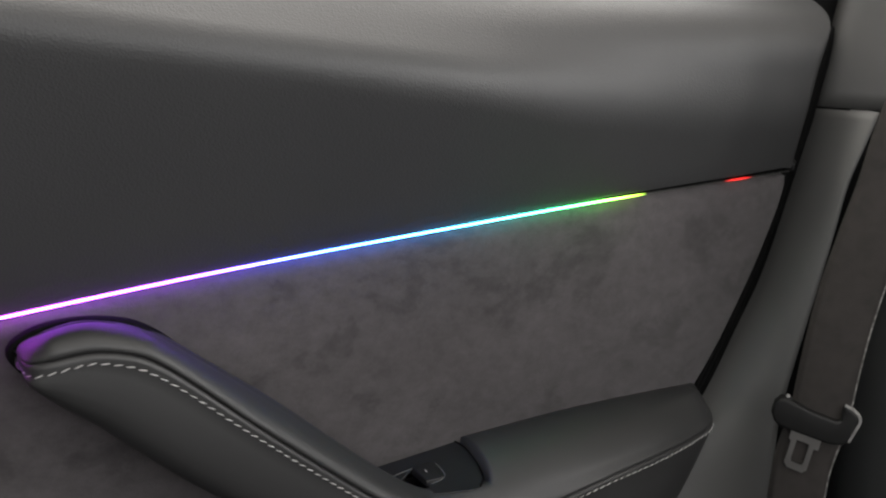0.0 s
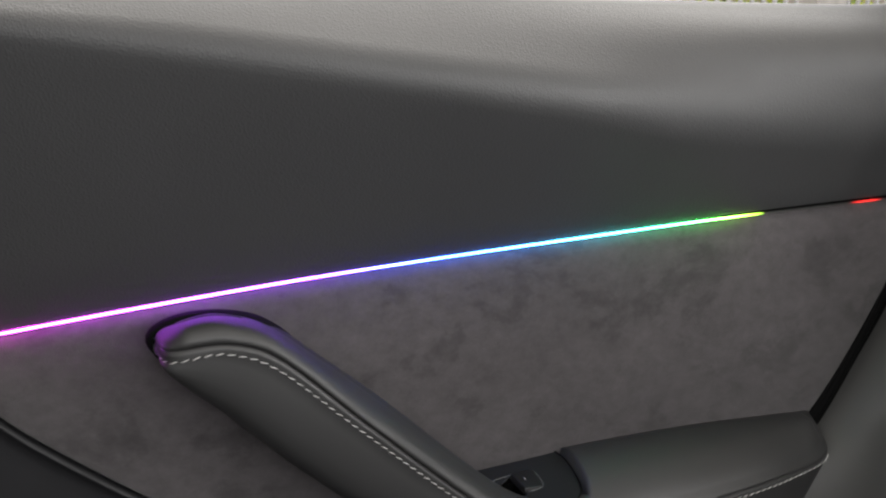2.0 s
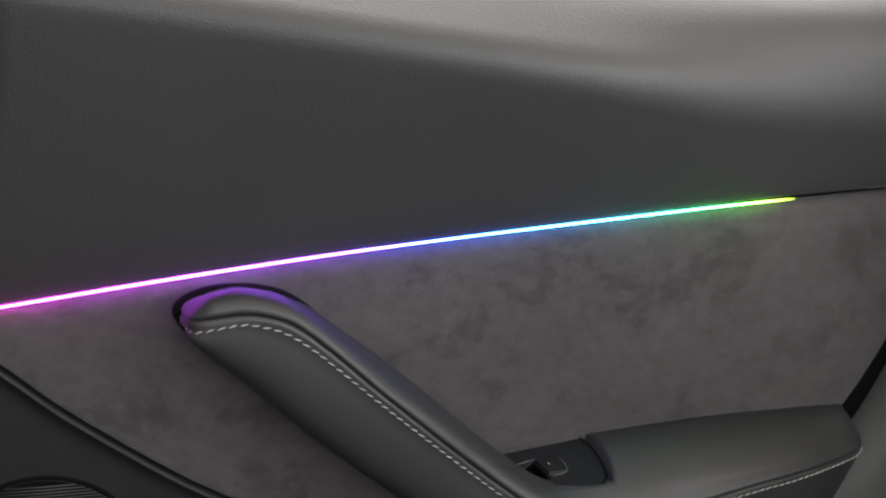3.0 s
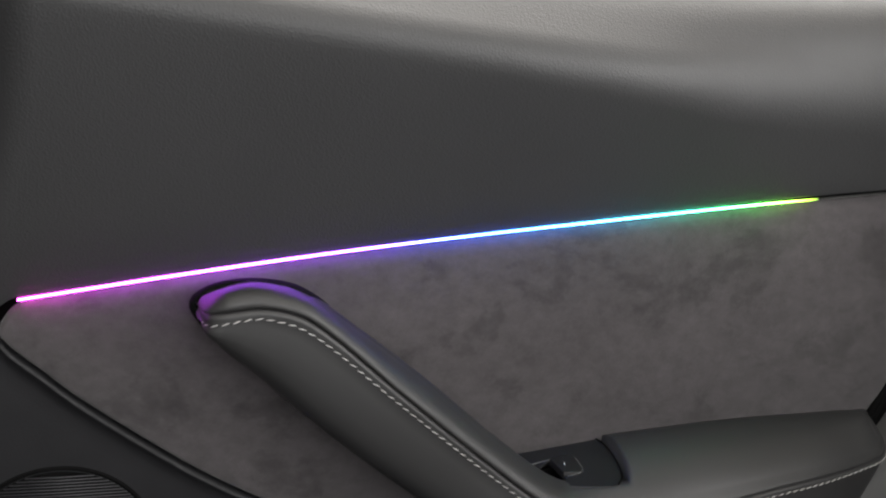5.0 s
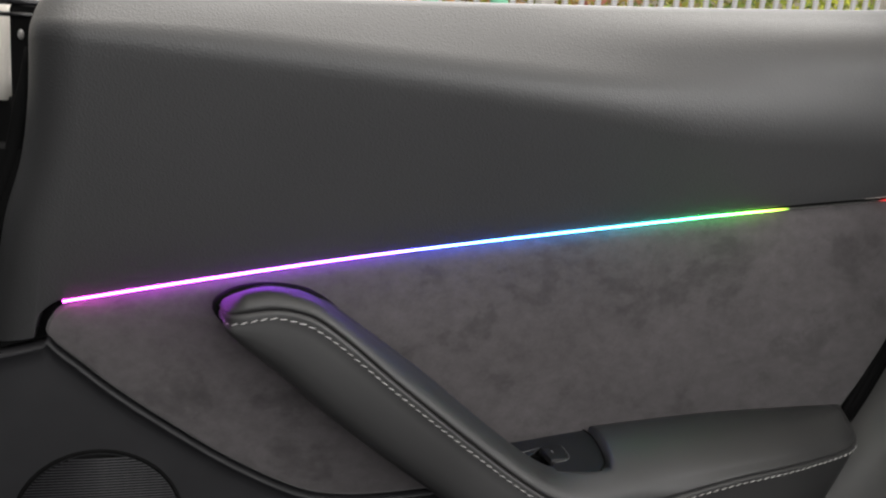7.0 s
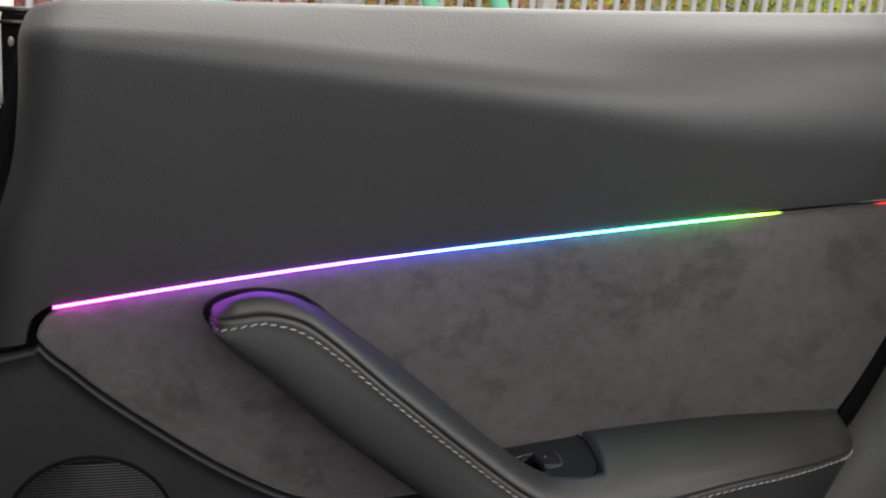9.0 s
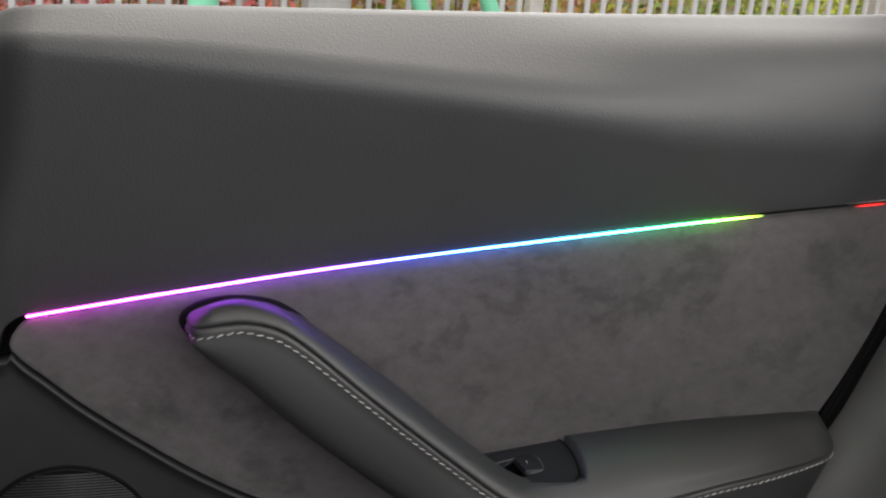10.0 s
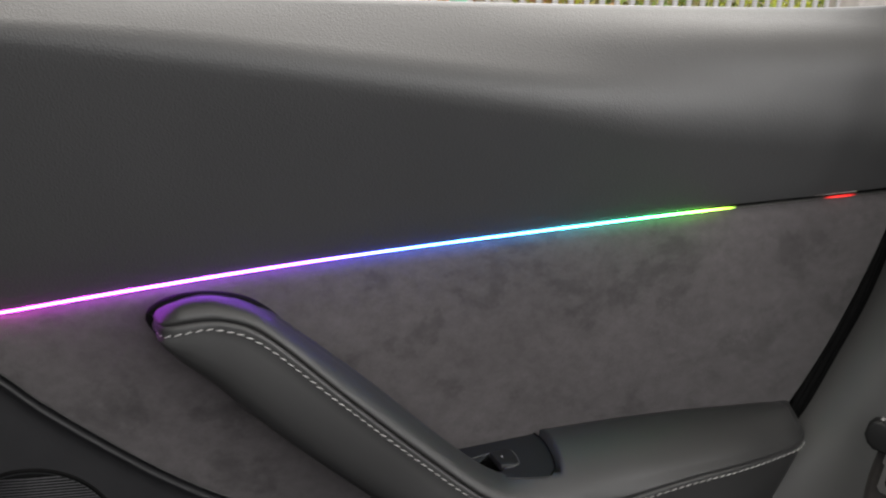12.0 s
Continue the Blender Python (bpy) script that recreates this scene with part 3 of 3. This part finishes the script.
part("seal_flange", tube_bm(spline([(x + 0.014, y + 0.012, z) for x, y, z in seal_line], 50), 0.009, 8), RUBBER, seal)

TL = spline([(0.779, 0.016, 0.175), (0.7685, 0.015, 0.135), (0.761, 0.015, 0.100), (0.753, 0.015, 0.061), (0.738, 0.015, 0.005), (0.7175, 0.015, -0.043), (0.6985, 0.015, -0.088), (0.677, 0.015, -0.125), (0.648, 0.015, -0.17), (0.58, 0.015, -0.30)], 60)
TR = spline([(0.7853, -0.0411, 0.1761), (0.7742, -0.0411, 0.1454), (0.7621, -0.0409, 0.1107), (0.756, -0.0409, 0.0627), (0.7477, -0.041, 0.0096), (0.7406, -0.0411, -0.0343), (0.7333, -0.0411, -0.0832), (0.731, -0.0413, -0.1229), (0.7407, -0.0418, -0.197), (0.745, -0.0423, -0.3086)], 60)


def quarter_trim():
    rows = []
    for l, r in zip(TL, TR):
        row = [l + (0.004, 0.02, 0)]
        v, p0 = r - l, l[2]
        for f in np.linspace(0, 1, 14):
            p = l + f * v + np.array((-0.80, -0.60, 0)) * (0.005 + 0.005 * min(1.0, max(0.0, (0.18 - p0) / 0.16))) * math.sin(math.pi * f) ** 0.8
            row.append(p)
        row += [r + (0.0015, 0.012, 0), r + (0.006, 0.03, 0), r + (0.03, 0.035, 0)]
        rows.append(row)
    return grid_bm(rows)


lower_q = thick(solid("quarter_trim", quarter_trim(), TRIM, "grey moulded plastic trim below the seam, beside the rear seat", "interior trim", "", True), 0.003)
lower_q.location.z = Z0


def pillar_trim():
    rows = []
    for z in np.linspace(0.1775, 0.62, 30):
        k = (z - 0.1775)
        row = []
        l, r = np.array((0.785 + 0.12 * k, 0.018, z)), np.array((0.90 + 0.10 * k, -0.075, z + 0.002))
        row.append(l + (0.004, 0.02, 0))
        for f in np.linspace(0, 1, 12):
            row.append(l + f * (r - l) + np.array((-0.6, -0.8, 0)) * 0.008 * math.sin(math.pi * f))
        row.append(r + (0.02, 0.02, 0))
        rows.append(row)
    return grid_bm(rows)


upper_q = thick(solid("pillar_trim", pillar_trim(), TRIM_DARK, "dark grey pillar trim above the seam", "interior trim", "", True), 0.003)
upper_q.location.z = Z0

# Invented panel: hides the outside and turns the trim's gaps black.
solid("gap_backing_panel", box_bm((0.752, 0.034, Z0 - 0.35), (0.92, 0.07, 1.40), 0.004), RUBBER, "black panel added behind the pillar trim to darken its gaps", "door frame", "structure")

# ---- seat belt ----
belt = thing("seat_belt", (0, 0, Z0), "dark brown-black seat belt hanging with its steel tongue", "seat belt")


def ribbon(left, across, n, parent, name):
    k = spline(left, n)
    bm = bmesh.new()
    uv = bm.loops.layers.uv.new("UVMap")
    grid = []
    for p in k:
        grid.append([(bm.verts.new(Vector(p) + Vector(across) * f + Vector((-0.8, -0.6, 0)) * 0.0022 * math.sin(math.pi * f)), f) for f in np.linspace(0, 1, 9)])
    for i in range(n - 1):
        for j in range(8):
            q = (grid[i][j], grid[i][j + 1], grid[i + 1][j + 1], grid[i + 1][j])
            f = bm.faces.new([v for v, _ in q])
            for loop, (_, s) in zip(f.loops, q):
                loop[uv].uv = (s * 0.046, i * 0.005)
    ob = thick(part(name, bm, WEBBING, parent), 0.0012, 0.0)
    for s, g in ((0.0, -0.0003), (1.0, 0.0003)):
        path = [Vector(p) + Vector(across) * (s + g) for p in k]
        part("selvedge", tube_bm(path, 0.0008, 6), SELVEDGE if s else WEBBING, ob, "pale ribbed belt edge" if s else "")
    return ob


SELVEDGE = varied("belt_edge", (0.02, 0.018, 0.017), (0.30, 0.29, 0.28), 0.8, 330, 0.2)
ACROSS = (0.0255, -0.0345, -0.010)
ribbon([(0.700, -0.122, 0.30), (0.690, -0.112, 0.215), (0.683, -0.106, 0.158), (0.682, -0.103, 0.123), (0.678, -0.099, 0.086), (0.675, -0.094, 0.039), (0.673, -0.092, -0.005), (0.673, -0.091, -0.072)], ACROSS, 40, belt, "webbing")
ribbon([(0.6735, -0.0905, -0.078), (0.670, -0.087, -0.114), (0.670, -0.088, -0.157), (0.672, -0.090, -0.22), (0.68, -0.09, -0.34)], (0.0255, -0.0345, -0.003), 24, belt, "webbing")


def belt_guide():
    # a rounded plate across the webbing, turned up at its rear end
    o = Vector((0.6755, -0.0945, -0.0885))
    ax, az = Vector((0.60, -0.80, -0.16)).normalized(), Vector((0.02, -0.02, -1.0)).normalized()
    away = Vector((0.80, 0.60, 0.0))
    at = lambda a, y, b: o + ax * a + az * b + away * y
    line = [(-0.0190, -0.0090), (-0.0175, -0.0175), (-0.0135, -0.0232), (-0.0070, -0.0250), (0.0020, -0.0236), (0.0131, -0.0221), (0.0310, -0.0219), (0.0342, -0.0240), (0.0345, -0.0330), (0.0352, -0.0372), (0.0416, -0.0358),
            (0.0462, -0.0325), (0.0475, -0.0280), (0.0418, -0.0080), (0.0385, -0.0038), (0.0300, -0.0008), (0.0210, -0.0002), (-0.0019, 0.0002), (-0.0110, 0.0006), (-0.0160, -0.0026)]
    bm = pad_bm(line, -0.0085, 0.0028, 0.012)
    for v in bm.verts:
        v.co = at(*v.co)
    part("guide", bm, GLOSS_SOFT, belt, "black plastic belt guide")
    k2 = spline([at(a, -0.0060, b) for a, b in ((0.0352, -0.0370), (0.0416, -0.0358), (0.0462, -0.0325), (0.0475, -0.0280), (0.0448, -0.0180), (0.0418, -0.0080))], 16)
    part("guide_edge", tube_bm(k2, 0.0016, 8), EDGE_GREY, belt, "worn grey guide edge")
    part("guide_stud", tube_bm([(0.6690, -0.0880, -0.0655), (0.6700, -0.0885, -0.0605)], 0.0016, 8), EDGE_GREY, belt)


GLOSS_SOFT = varied("satin_black_plastic", (0.006, 0.006, 0.006), (0.009, 0.009, 0.009), 0.55, 60, 0.3)
EDGE_GREY = varied("worn_grey_plastic", (0.16, 0.155, 0.15), (0.24, 0.235, 0.23), 0.5, 200, 0.4)
belt_guide()


def tongue():
    # steel plate with a window, in the plane of the belt
    o = Vector((0.6755, -0.0945, -0.0885))
    ax, az = Vector((0.60, -0.80, -0.16)).normalized(), Vector((-0.06, 0.08, -1.0)).normalized()
    nrm = Vector((-0.8, -0.6, 0))
    outer = [(-0.001, 0.0), (0.0225, 0.0), (0.0225, 0.0085), (0.0190, 0.0090), (0.0190, 0.029), (0.016, 0.0325), (0.004, 0.0325), (0.001, 0.029), (0.001, 0.009), (-0.001, 0.008)]
    inner = [(0.0050, 0.0065), (0.0100, 0.0062), (0.0150, 0.0065), (0.0152, 0.0110), (0.0152, 0.0240), (0.0140, 0.0265), (0.0062, 0.0265), (0.0050, 0.0240), (0.0050, 0.0110), (0.0050, 0.0080)]
    bm = bmesh.new()
    loops = []
    for depth in (0.0, 0.0020):
        for pts in (outer, inner):
            loops.append([bm.verts.new(o + ax * a + az * b + nrm * (0.0045 + depth)) for a, b in pts])
    n = len(outer)
    for i in range(n):
        j = (i + 1) % n
        bm.faces.new((loops[0][i], loops[0][j], loops[1][j], loops[1][i]))
        bm.faces.new((loops[2][i], loops[2][j], loops[3][j], loops[3][i]))
        bm.faces.new((loops[0][i], loops[0][j], loops[2][j], loops[2][i]))
        bm.faces.new((loops[1][i], loops[1][j], loops[3][j], loops[3][i]))
    part("tongue", bm, METAL, belt, "dull steel belt tongue", False)


tongue()

# ---- rear seat edge behind the belt ----


def cushion_bm(a, b, power=4.0, nu=28, nv=20):
    """A soft block between two corners."""
    c, h = (np.array(a) + b) / 2, (np.array(b) - a) / 2
    rows = []
    sg = lambda v, e: math.copysign(abs(v) ** e, v)
    e = 2 / power
    for i in range(nv + 1):
        p = -math.pi / 2 + math.pi * i / nv
        rows.append([tuple(c + h * np.array((sg(math.cos(p), e) * sg(math.cos(q), e), sg(math.cos(p), e) * sg(math.sin(q), e), sg(math.sin(p), e)))) for q in [2 * math.pi * k / nu for k in range(nu + 1)]])
    bm = grid_bm(rows)
    bmesh.ops.remove_doubles(bm, verts=bm.verts, dist=1e-5)
    return bm


SEAT = varied("seat_leatherette", (0.040, 0.041, 0.042), (0.048, 0.049, 0.050), 0.5, 12, 0.6, 0.2, 1200)
seat = thing("rear_seat", (0, 0, Z0), "black leatherette rear seat beside the door", "car seat")
part("side_bolster", cushion_bm((0.790, -0.45, -0.45), (1.12, 0.0, 0.34), 3.0), SEAT, seat)
part("backrest", cushion_bm((0.80, -1.25, -0.35), (1.12, -0.30, 0.22)), LEATHER_SIDE, seat)
part("seat_cushion", cushion_bm((0.30, -1.25, -0.52), (1.02, -0.16, -0.33)), LEATHER_SIDE, seat)

# Out of view: added to keep light from ahead off the trim's front roll.
front_seat_blocker = thing("front_seat_blocker", (0, 0, Z0), "unseen black front seat added to block light from ahead", "car seat")
part("backrest", cushion_bm((-0.44, -0.66, -0.45), (-0.20, -0.045, 0.40), 6.0), LEATHER_SIDE, front_seat_blocker)
part("headrest", cushion_bm((-0.42, -0.48, 0.42), (-0.26, -0.20, 0.60)), LEATHER_SIDE, front_seat_blocker)

# ---- front of the door: pillar and window seal ----
pillar = thing("centre_pillar", (0, 0, Z0), "centre pillar with pale upper and black lower trim", "car pillar")


def pillar_upper():
    rows = []
    for z in np.linspace(0.128, 0.64, 26):
        k = z - 0.128
        edge = -0.0555 + 0.0055 * math.sin(min(1.0, k / 0.085) * math.pi / 2) - 0.05 * max(0, k - 0.12)
        rows.append([(edge, 0.105, z), (edge + 0.0005, 0.080, z), (edge - 0.0008, 0.0778, z), (edge - 0.0035, 0.0768, z), (edge - 0.05, 0.070, z), (edge - 0.11, 0.072, z), (edge - 0.135, 0.09, z)])
    return grid_bm([[(p[0], p[1] + 0.02, p[2] + 0.002) for p in rows[0]]] + rows)


thick(part("upper_cover", pillar_upper(), HEAD, pillar, "pale grey upper pillar cover"), 0.003)
part("lower_cover", box_bm((-0.20, 0.084, -0.45), (-0.052, 0.13, 0.1305), 0.003), RUBBER, pillar)
wseal = thing("window_seal", (0, 0, Z0), "black window seal at the door's front corner", "window seal")
part("seal_block", box_bm((-0.0415, 0.040, -0.42), (-0.010, 0.078, 0.1955), 0.004), RUBBER, wseal)
# Black seal bead, added so the trim's front roll stays shaded.
part("edge_shade_bead", tube_bm([(front_edge(z) - 0.0070, 0.020, z) for z in np.linspace(-0.06, 0.168, 24)], [0.0056 - 0.0045 * max(0.0, (i - 19) / 4) for i in range(24)], 10), RUBBER, wseal)
part("seal_lip", tube_bm([(-0.050, 0.044, 0.1965), (-0.035, 0.040, 0.1970), (-0.010, 0.038, 0.1980)], 0.0022, 8), GLOSS, wseal)
part("seal_lip", tube_bm([(-0.050, 0.041, 0.1880), (-0.036, 0.037, 0.1885), (-0.012, 0.036, 0.1895)], 0.0016, 8), GLOSS, wseal)
bm = bmesh.new()
bmesh.ops.create_icosphere(bm, subdivisions=2, radius=0.0024, matrix=Matrix.Translation((-0.0262, 0.012, 0.1755)) @ Matrix.Diagonal((0.8, 0.8, 1.4, 1.0)))
part("clip", bm, EDGE_GREY, wseal, "small pale clip")

# ---- the closed cabin: plain unseen shell that bounds the light ----
solid("floor", box_bm((-1.0, -1.45, 0.20), (1.3, 0.10, 0.24)), CARPET, "dark carpeted cabin floor", "floor", "structure")
solid("wall_far", box_bm((-1.0, -1.45, 0.24), (1.3, -1.41, 0.96)), PLASTIC, "dark far door below its window", "wall", "structure")
solid("wall_far_rail", box_bm((-1.0, -1.45, 1.30), (1.3, -1.41, 1.42)), HEAD, "pale rail above the far window", "wall", "structure")
solid("wall_front", box_bm((-1.04, -1.45, 0.24), (-1.0, 0.10, 0.98)), PLASTIC, "dark front end of the cabin below the windscreen", "wall", "structure")
solid("wall_front_rail", box_bm((-1.04, -1.45, 1.34), (-1.0, 0.10, 1.42)), HEAD, "pale rail above the windscreen", "wall", "structure")
solid("wall_rear", box_bm((1.3, -1.45, 0.24), (1.34, 0.10, 1.02)), PLASTIC, "dark rear end of the cabin below its window", "wall", "structure")
solid("wall_rear_rail", box_bm((1.3, -1.45, 1.34), (1.34, 0.10, 1.42)), HEAD, "pale rail above the rear window", "wall", "structure")
solid("wall_near_sill", box_bm((-1.0, 0.062, 0.24), (1.3, 0.10, Z0 + 0.05)), PLASTIC, "door outer shell below the window", "wall", "structure")
# Unseen panel added to stop daylight at the front, where a window would be.
solid("wall_light_block", box_bm((-1.0, 0.02, Z0 + 0.05), (-0.20, 0.06, 1.34)), PLASTIC, "dark unseen panel that blocks light beside the front seat", "wall", "structure")
solid("wall_near_rail", box_bm((-1.0, 0.02, 1.34), (1.3, 0.08, 1.42)), HEAD, "pale rail above the near window", "wall", "structure")


def ceiling():
    bm = bmesh.new()
    for a, b in (((-1.0, -1.45), (1.3, -1.26)), ((-1.0, -0.06), (1.3, 0.08)), ((-1.0, -1.26), (-0.34, -0.06)), ((0.84, -1.26), (1.3, -0.06))):
        c = box_bm((a[0], a[1], 1.42), (b[0], b[1], 1.45))
        me = bpy.data.meshes.new("tmp")
        c.to_mesh(me)
        c.free()
        bm.from_mesh(me)
        bpy.data.meshes.remove(me)
    return bm


def tinted_glass():
    m, n, l, b = mat("dark_tinted_glass", (0.02, 0.02, 0.02), 0.08)
    t = n.new("ShaderNodeBsdfTransparent")
    t.inputs["Color"].default_value = (0.16, 0.165, 0.17, 1)
    mix = n.new("ShaderNodeMixShader")
    mix.inputs["Fac"].default_value = 0.08
    l.new(t.outputs["BSDF"], mix.inputs[1])
    l.new(b.outputs["BSDF"], mix.inputs[2])
    l.new(mix.outputs["Shader"], n["Material Output"].inputs["Surface"])
    return m


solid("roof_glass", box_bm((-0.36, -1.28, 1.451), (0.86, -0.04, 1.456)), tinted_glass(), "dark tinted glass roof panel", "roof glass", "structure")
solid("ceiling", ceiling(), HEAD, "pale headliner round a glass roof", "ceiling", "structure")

# ---- outside ----


def ground_bm():
    bm = bmesh.new()
    bmesh.ops.create_grid(bm, x_segments=8, y_segments=8, size=400)
    return bm


PAVING = varied("grey_asphalt", (0.10, 0.10, 0.098), (0.16, 0.158, 0.15), 0.9, 3, 0.3, 0.4, 60, 6.0, (1, 1, 1), 0.004)
solid("ground", ground_bm(), PAVING, "grey paved ground outside the car", "ground", "structure")

RAIL_PAINT = varied("pale_grey_paint", (0.52, 0.50, 0.49), (0.66, 0.63, 0.62), 0.5, 6, 0.4)
MINT = varied("mint_green_paint", (0.22, 0.66, 0.40), (0.28, 0.74, 0.47), 0.4, 5, 0.4)
CONCRETE = varied("pale_concrete", (0.50, 0.45, 0.40), (0.64, 0.58, 0.53), 0.9, 14, 0.2, 0.3, 200)
GREY_STONE = varied("weathered_grey_stone", (0.36, 0.34, 0.31), (0.52, 0.49, 0.46), 0.9, 18, 0.2, 0.4, 200)

fn, fd = Vector((-0.139, 0.990, 0)), Vector((0.990, 0.139, 0))
foot = Vector((0.141, -0.551, 0)) + fn * 4.07
fence = thing("fence", foot, "pale grey metal railing fence with upright bars", "fence")
fence.rotation_euler = (0, 0, math.atan2(0.139, 0.990))


def fence_parts():
    bm = box_bm((-0.015, -0.012, 0.10), (0.015, 0.012, 2.3), 0.004, 1)
    bar = part("bar", bm, RAIL_PAINT, fence, "", False)
    me = bar.data
    first = True
    for k in range(-40, 58):
        x = 2.48 + 0.11 * k
        if first:
            bar.location.x = x
            first = False
            continue
        shared("bar", me, fence, pose(x, 0, 0))
    for z in (0.22, 2.2):
        part("rail", box_bm((-2.2, -0.02, z - 0.02), (9.0, 0.02, z + 0.02), 0.005, 1), RAIL_PAINT, fence, "", False)


fence_parts()


def post(name, x, w, y, h, material, label, category):
    ob = solid(name, box_bm((-w / 2, -w / 2, 0), (w / 2, w / 2, h), 0.012), material, label, category)
    ob.matrix_world = Matrix.Translation(foot + fd * x + fn * y) @ fence.rotation_euler.to_matrix().to_4x4()
    return ob


post("stone_post", 0.92, 0.21, -0.05, 2.4, GREY_STONE, "weathered grey stone gate post by the fence", "post")
post("concrete_post", 2.10, 0.085, -0.06, 2.4, CONCRETE, "slim pale concrete fence post", "post")
post("concrete_post", 4.95, 0.30, -0.02, 2.4, CONCRETE, "wide pale concrete fence post", "post")

frame_thing = thing("play_frame", foot + fn * -0.30, "mint green painted tube frame standing before the fence", "play frame")
frame_thing.rotation_euler = fence.rotation_euler


def play_frame():
    part("upright", tube_bm([(0.30, 0, 0), (0.305, 0, 0.9), (0.31, 0, 2.3)], 0.068, 18), MINT, frame_thing)
    part("leg", tube_bm([(1.90, 0, 0.0), (1.36, 0, 1.22), (0.87, 0, 2.3)], 0.040, 16), MINT, frame_thing)
    part("leg", tube_bm([(2.36, 0, 0.0), (1.75, 0, 1.24), (1.23, 0, 2.3)], 0.044, 16), MINT, frame_thing)
    part("top_bar", tube_bm([(0.20, 0, 2.32), (1.35, 0, 2.32)], 0.045, 16), MINT, frame_thing)


play_frame()


def leaf_material(name, stops):
    m, n, l, b = mat(name, stops[0], 0.6, 0, 0.3)
    g = n.new("ShaderNodeNewGeometry")
    r = ramp(n, l, g.outputs["Random Per Island"], [(i / max(1, len(stops) - 1), c) for i, c in enumerate(stops)])
    l.new(r.outputs["Color"], b.inputs["Base Color"])
    return m


RED_LEAF = leaf_material("red_and_pink_foliage", [(0.57, 0.07, 0.08), (0.90, 0.27, 0.30), (0.74, 0.18, 0.11), (0.41, 0.22, 0.07), (0.90, 0.49, 0.49), (0.27, 0.27, 0.07)])
MIX_LEAF = leaf_material("olive_and_orange_foliage", [(0.32, 0.35, 0.05), (0.49, 0.46, 0.09), (0.62, 0.30, 0.08), (0.22, 0.27, 0.05), (0.68, 0.24, 0.19), (0.46, 0.49, 0.07)])
GREEN_LEAF = leaf_material("green_and_yellow_foliage", [(0.19, 0.30, 0.08), (0.35, 0.46, 0.11), (0.70, 0.70, 0.07), (0.14, 0.22, 0.07), (0.41, 0.32, 0.14), (0.54, 0.62, 0.08)])
YELLOW_LEAF = leaf_material("yellow_green_foliage", [(0.68, 0.70, 0.05), (0.54, 0.59, 0.08), (0.30, 0.38, 0.08), (0.84, 0.81, 0.08)])


def shrub(x, w, material, n, label, seed):
    rnd = random.Random(seed)
    verts, faces = [], []
    for _ in range(n):
        a, b = rnd.random(), rnd.random()
        c = Vector((rnd.gauss(0, w * 0.36), rnd.gauss(0.0, 0.22), 0.12 + 2.2 * a ** 0.8 + rnd.gauss(0, 0.06)))
        s = rnd.uniform(0.018, 0.042)
        u = Vector((rnd.gauss(0, 1), rnd.gauss(0, 0.5), rnd.gauss(0, 1))).normalized()
        v = u.cross(Vector((rnd.gauss(0, 0.6), 1, rnd.gauss(0, 0.6)))).normalized()
        k = len(verts)
        verts += [c - u * s, c + v * s * 0.45 - u * s * 0.2, c + u * s, c - v * s * 0.45 + u * s * 0.1]
        faces.append((k, k + 1, k + 2, k + 3))
    me = bpy.data.meshes.new("leaves")
    me.from_pydata(verts, [], faces)
    me.materials.append(material)
    ob = thing("shrub", foot + fd * x + fn * 0.75, label, "shrub", "shrubs behind the fence")
    crown = new("leaves", me)
    crown.parent = ob
    for k in range(6):
        bx = rnd.uniform(-0.3, 0.3) * w
        part("branch", tube_bm([(bx * 0.3, 0, 0), (bx * 0.7, 0.03, 0.7), (bx, rnd.uniform(-0.1, 0.1), 1.5)], [0.018, 0.012, 0.005], 6), BARK, ob)
    return ob


BARK = varied("brown_bark", (0.08, 0.06, 0.045), (0.16, 0.12, 0.09), 0.9, 30, 0.2)
for i, (x, w, m, lab) in enumerate([
        (-1.6, 0.9, RED_LEAF, "shrub with red and pink leaves behind the fence"), (-0.9, 0.9, RED_LEAF, "shrub with red and pink leaves behind the fence"),
        (-0.2, 0.9, RED_LEAF, "shrub with red and pink leaves behind the fence"), (0.5, 0.9, RED_LEAF, "shrub with red and pink leaves behind the fence"),
        (1.25, 0.8, MIX_LEAF, "olive and orange autumn shrub behind the fence"), (2.0, 0.9, MIX_LEAF, "olive and orange autumn shrub behind the fence"),
        (2.9, 1.0, MIX_LEAF, "olive and orange autumn shrub behind the fence"), (3.6, 0.9, GREEN_LEAF, "green shrub with yellow tips behind the fence"),
        (4.3, 0.8, GREEN_LEAF, "green shrub with yellow tips behind the fence"), (5.0, 0.7, YELLOW_LEAF, "bright yellow-green shrub behind the fence"),
        (5.8, 1.0, GREEN_LEAF, "green shrub with yellow tips behind the fence"), (6.8, 1.2, GREEN_LEAF, "green shrub with yellow tips behind the fence")]):
    shrub(x, w, m, 3200, lab, 20 + i)

WALL_BACK = varied("pale_plaster_wall", (0.42, 0.36, 0.30), (0.56, 0.50, 0.43), 0.9, 2, 0.2, 0.3, 60)
backdrop = solid("garden_wall", box_bm((-6, -0.1, 0), (14, 0.1, 2.3), 0.02), WALL_BACK, "pale plastered garden wall behind the shrubs", "garden wall")
backdrop.matrix_world = Matrix.Translation(foot + fn * 1.6) @ fence.rotation_euler.to_matrix().to_4x4()

# ---- small pieces last ----
stitches()
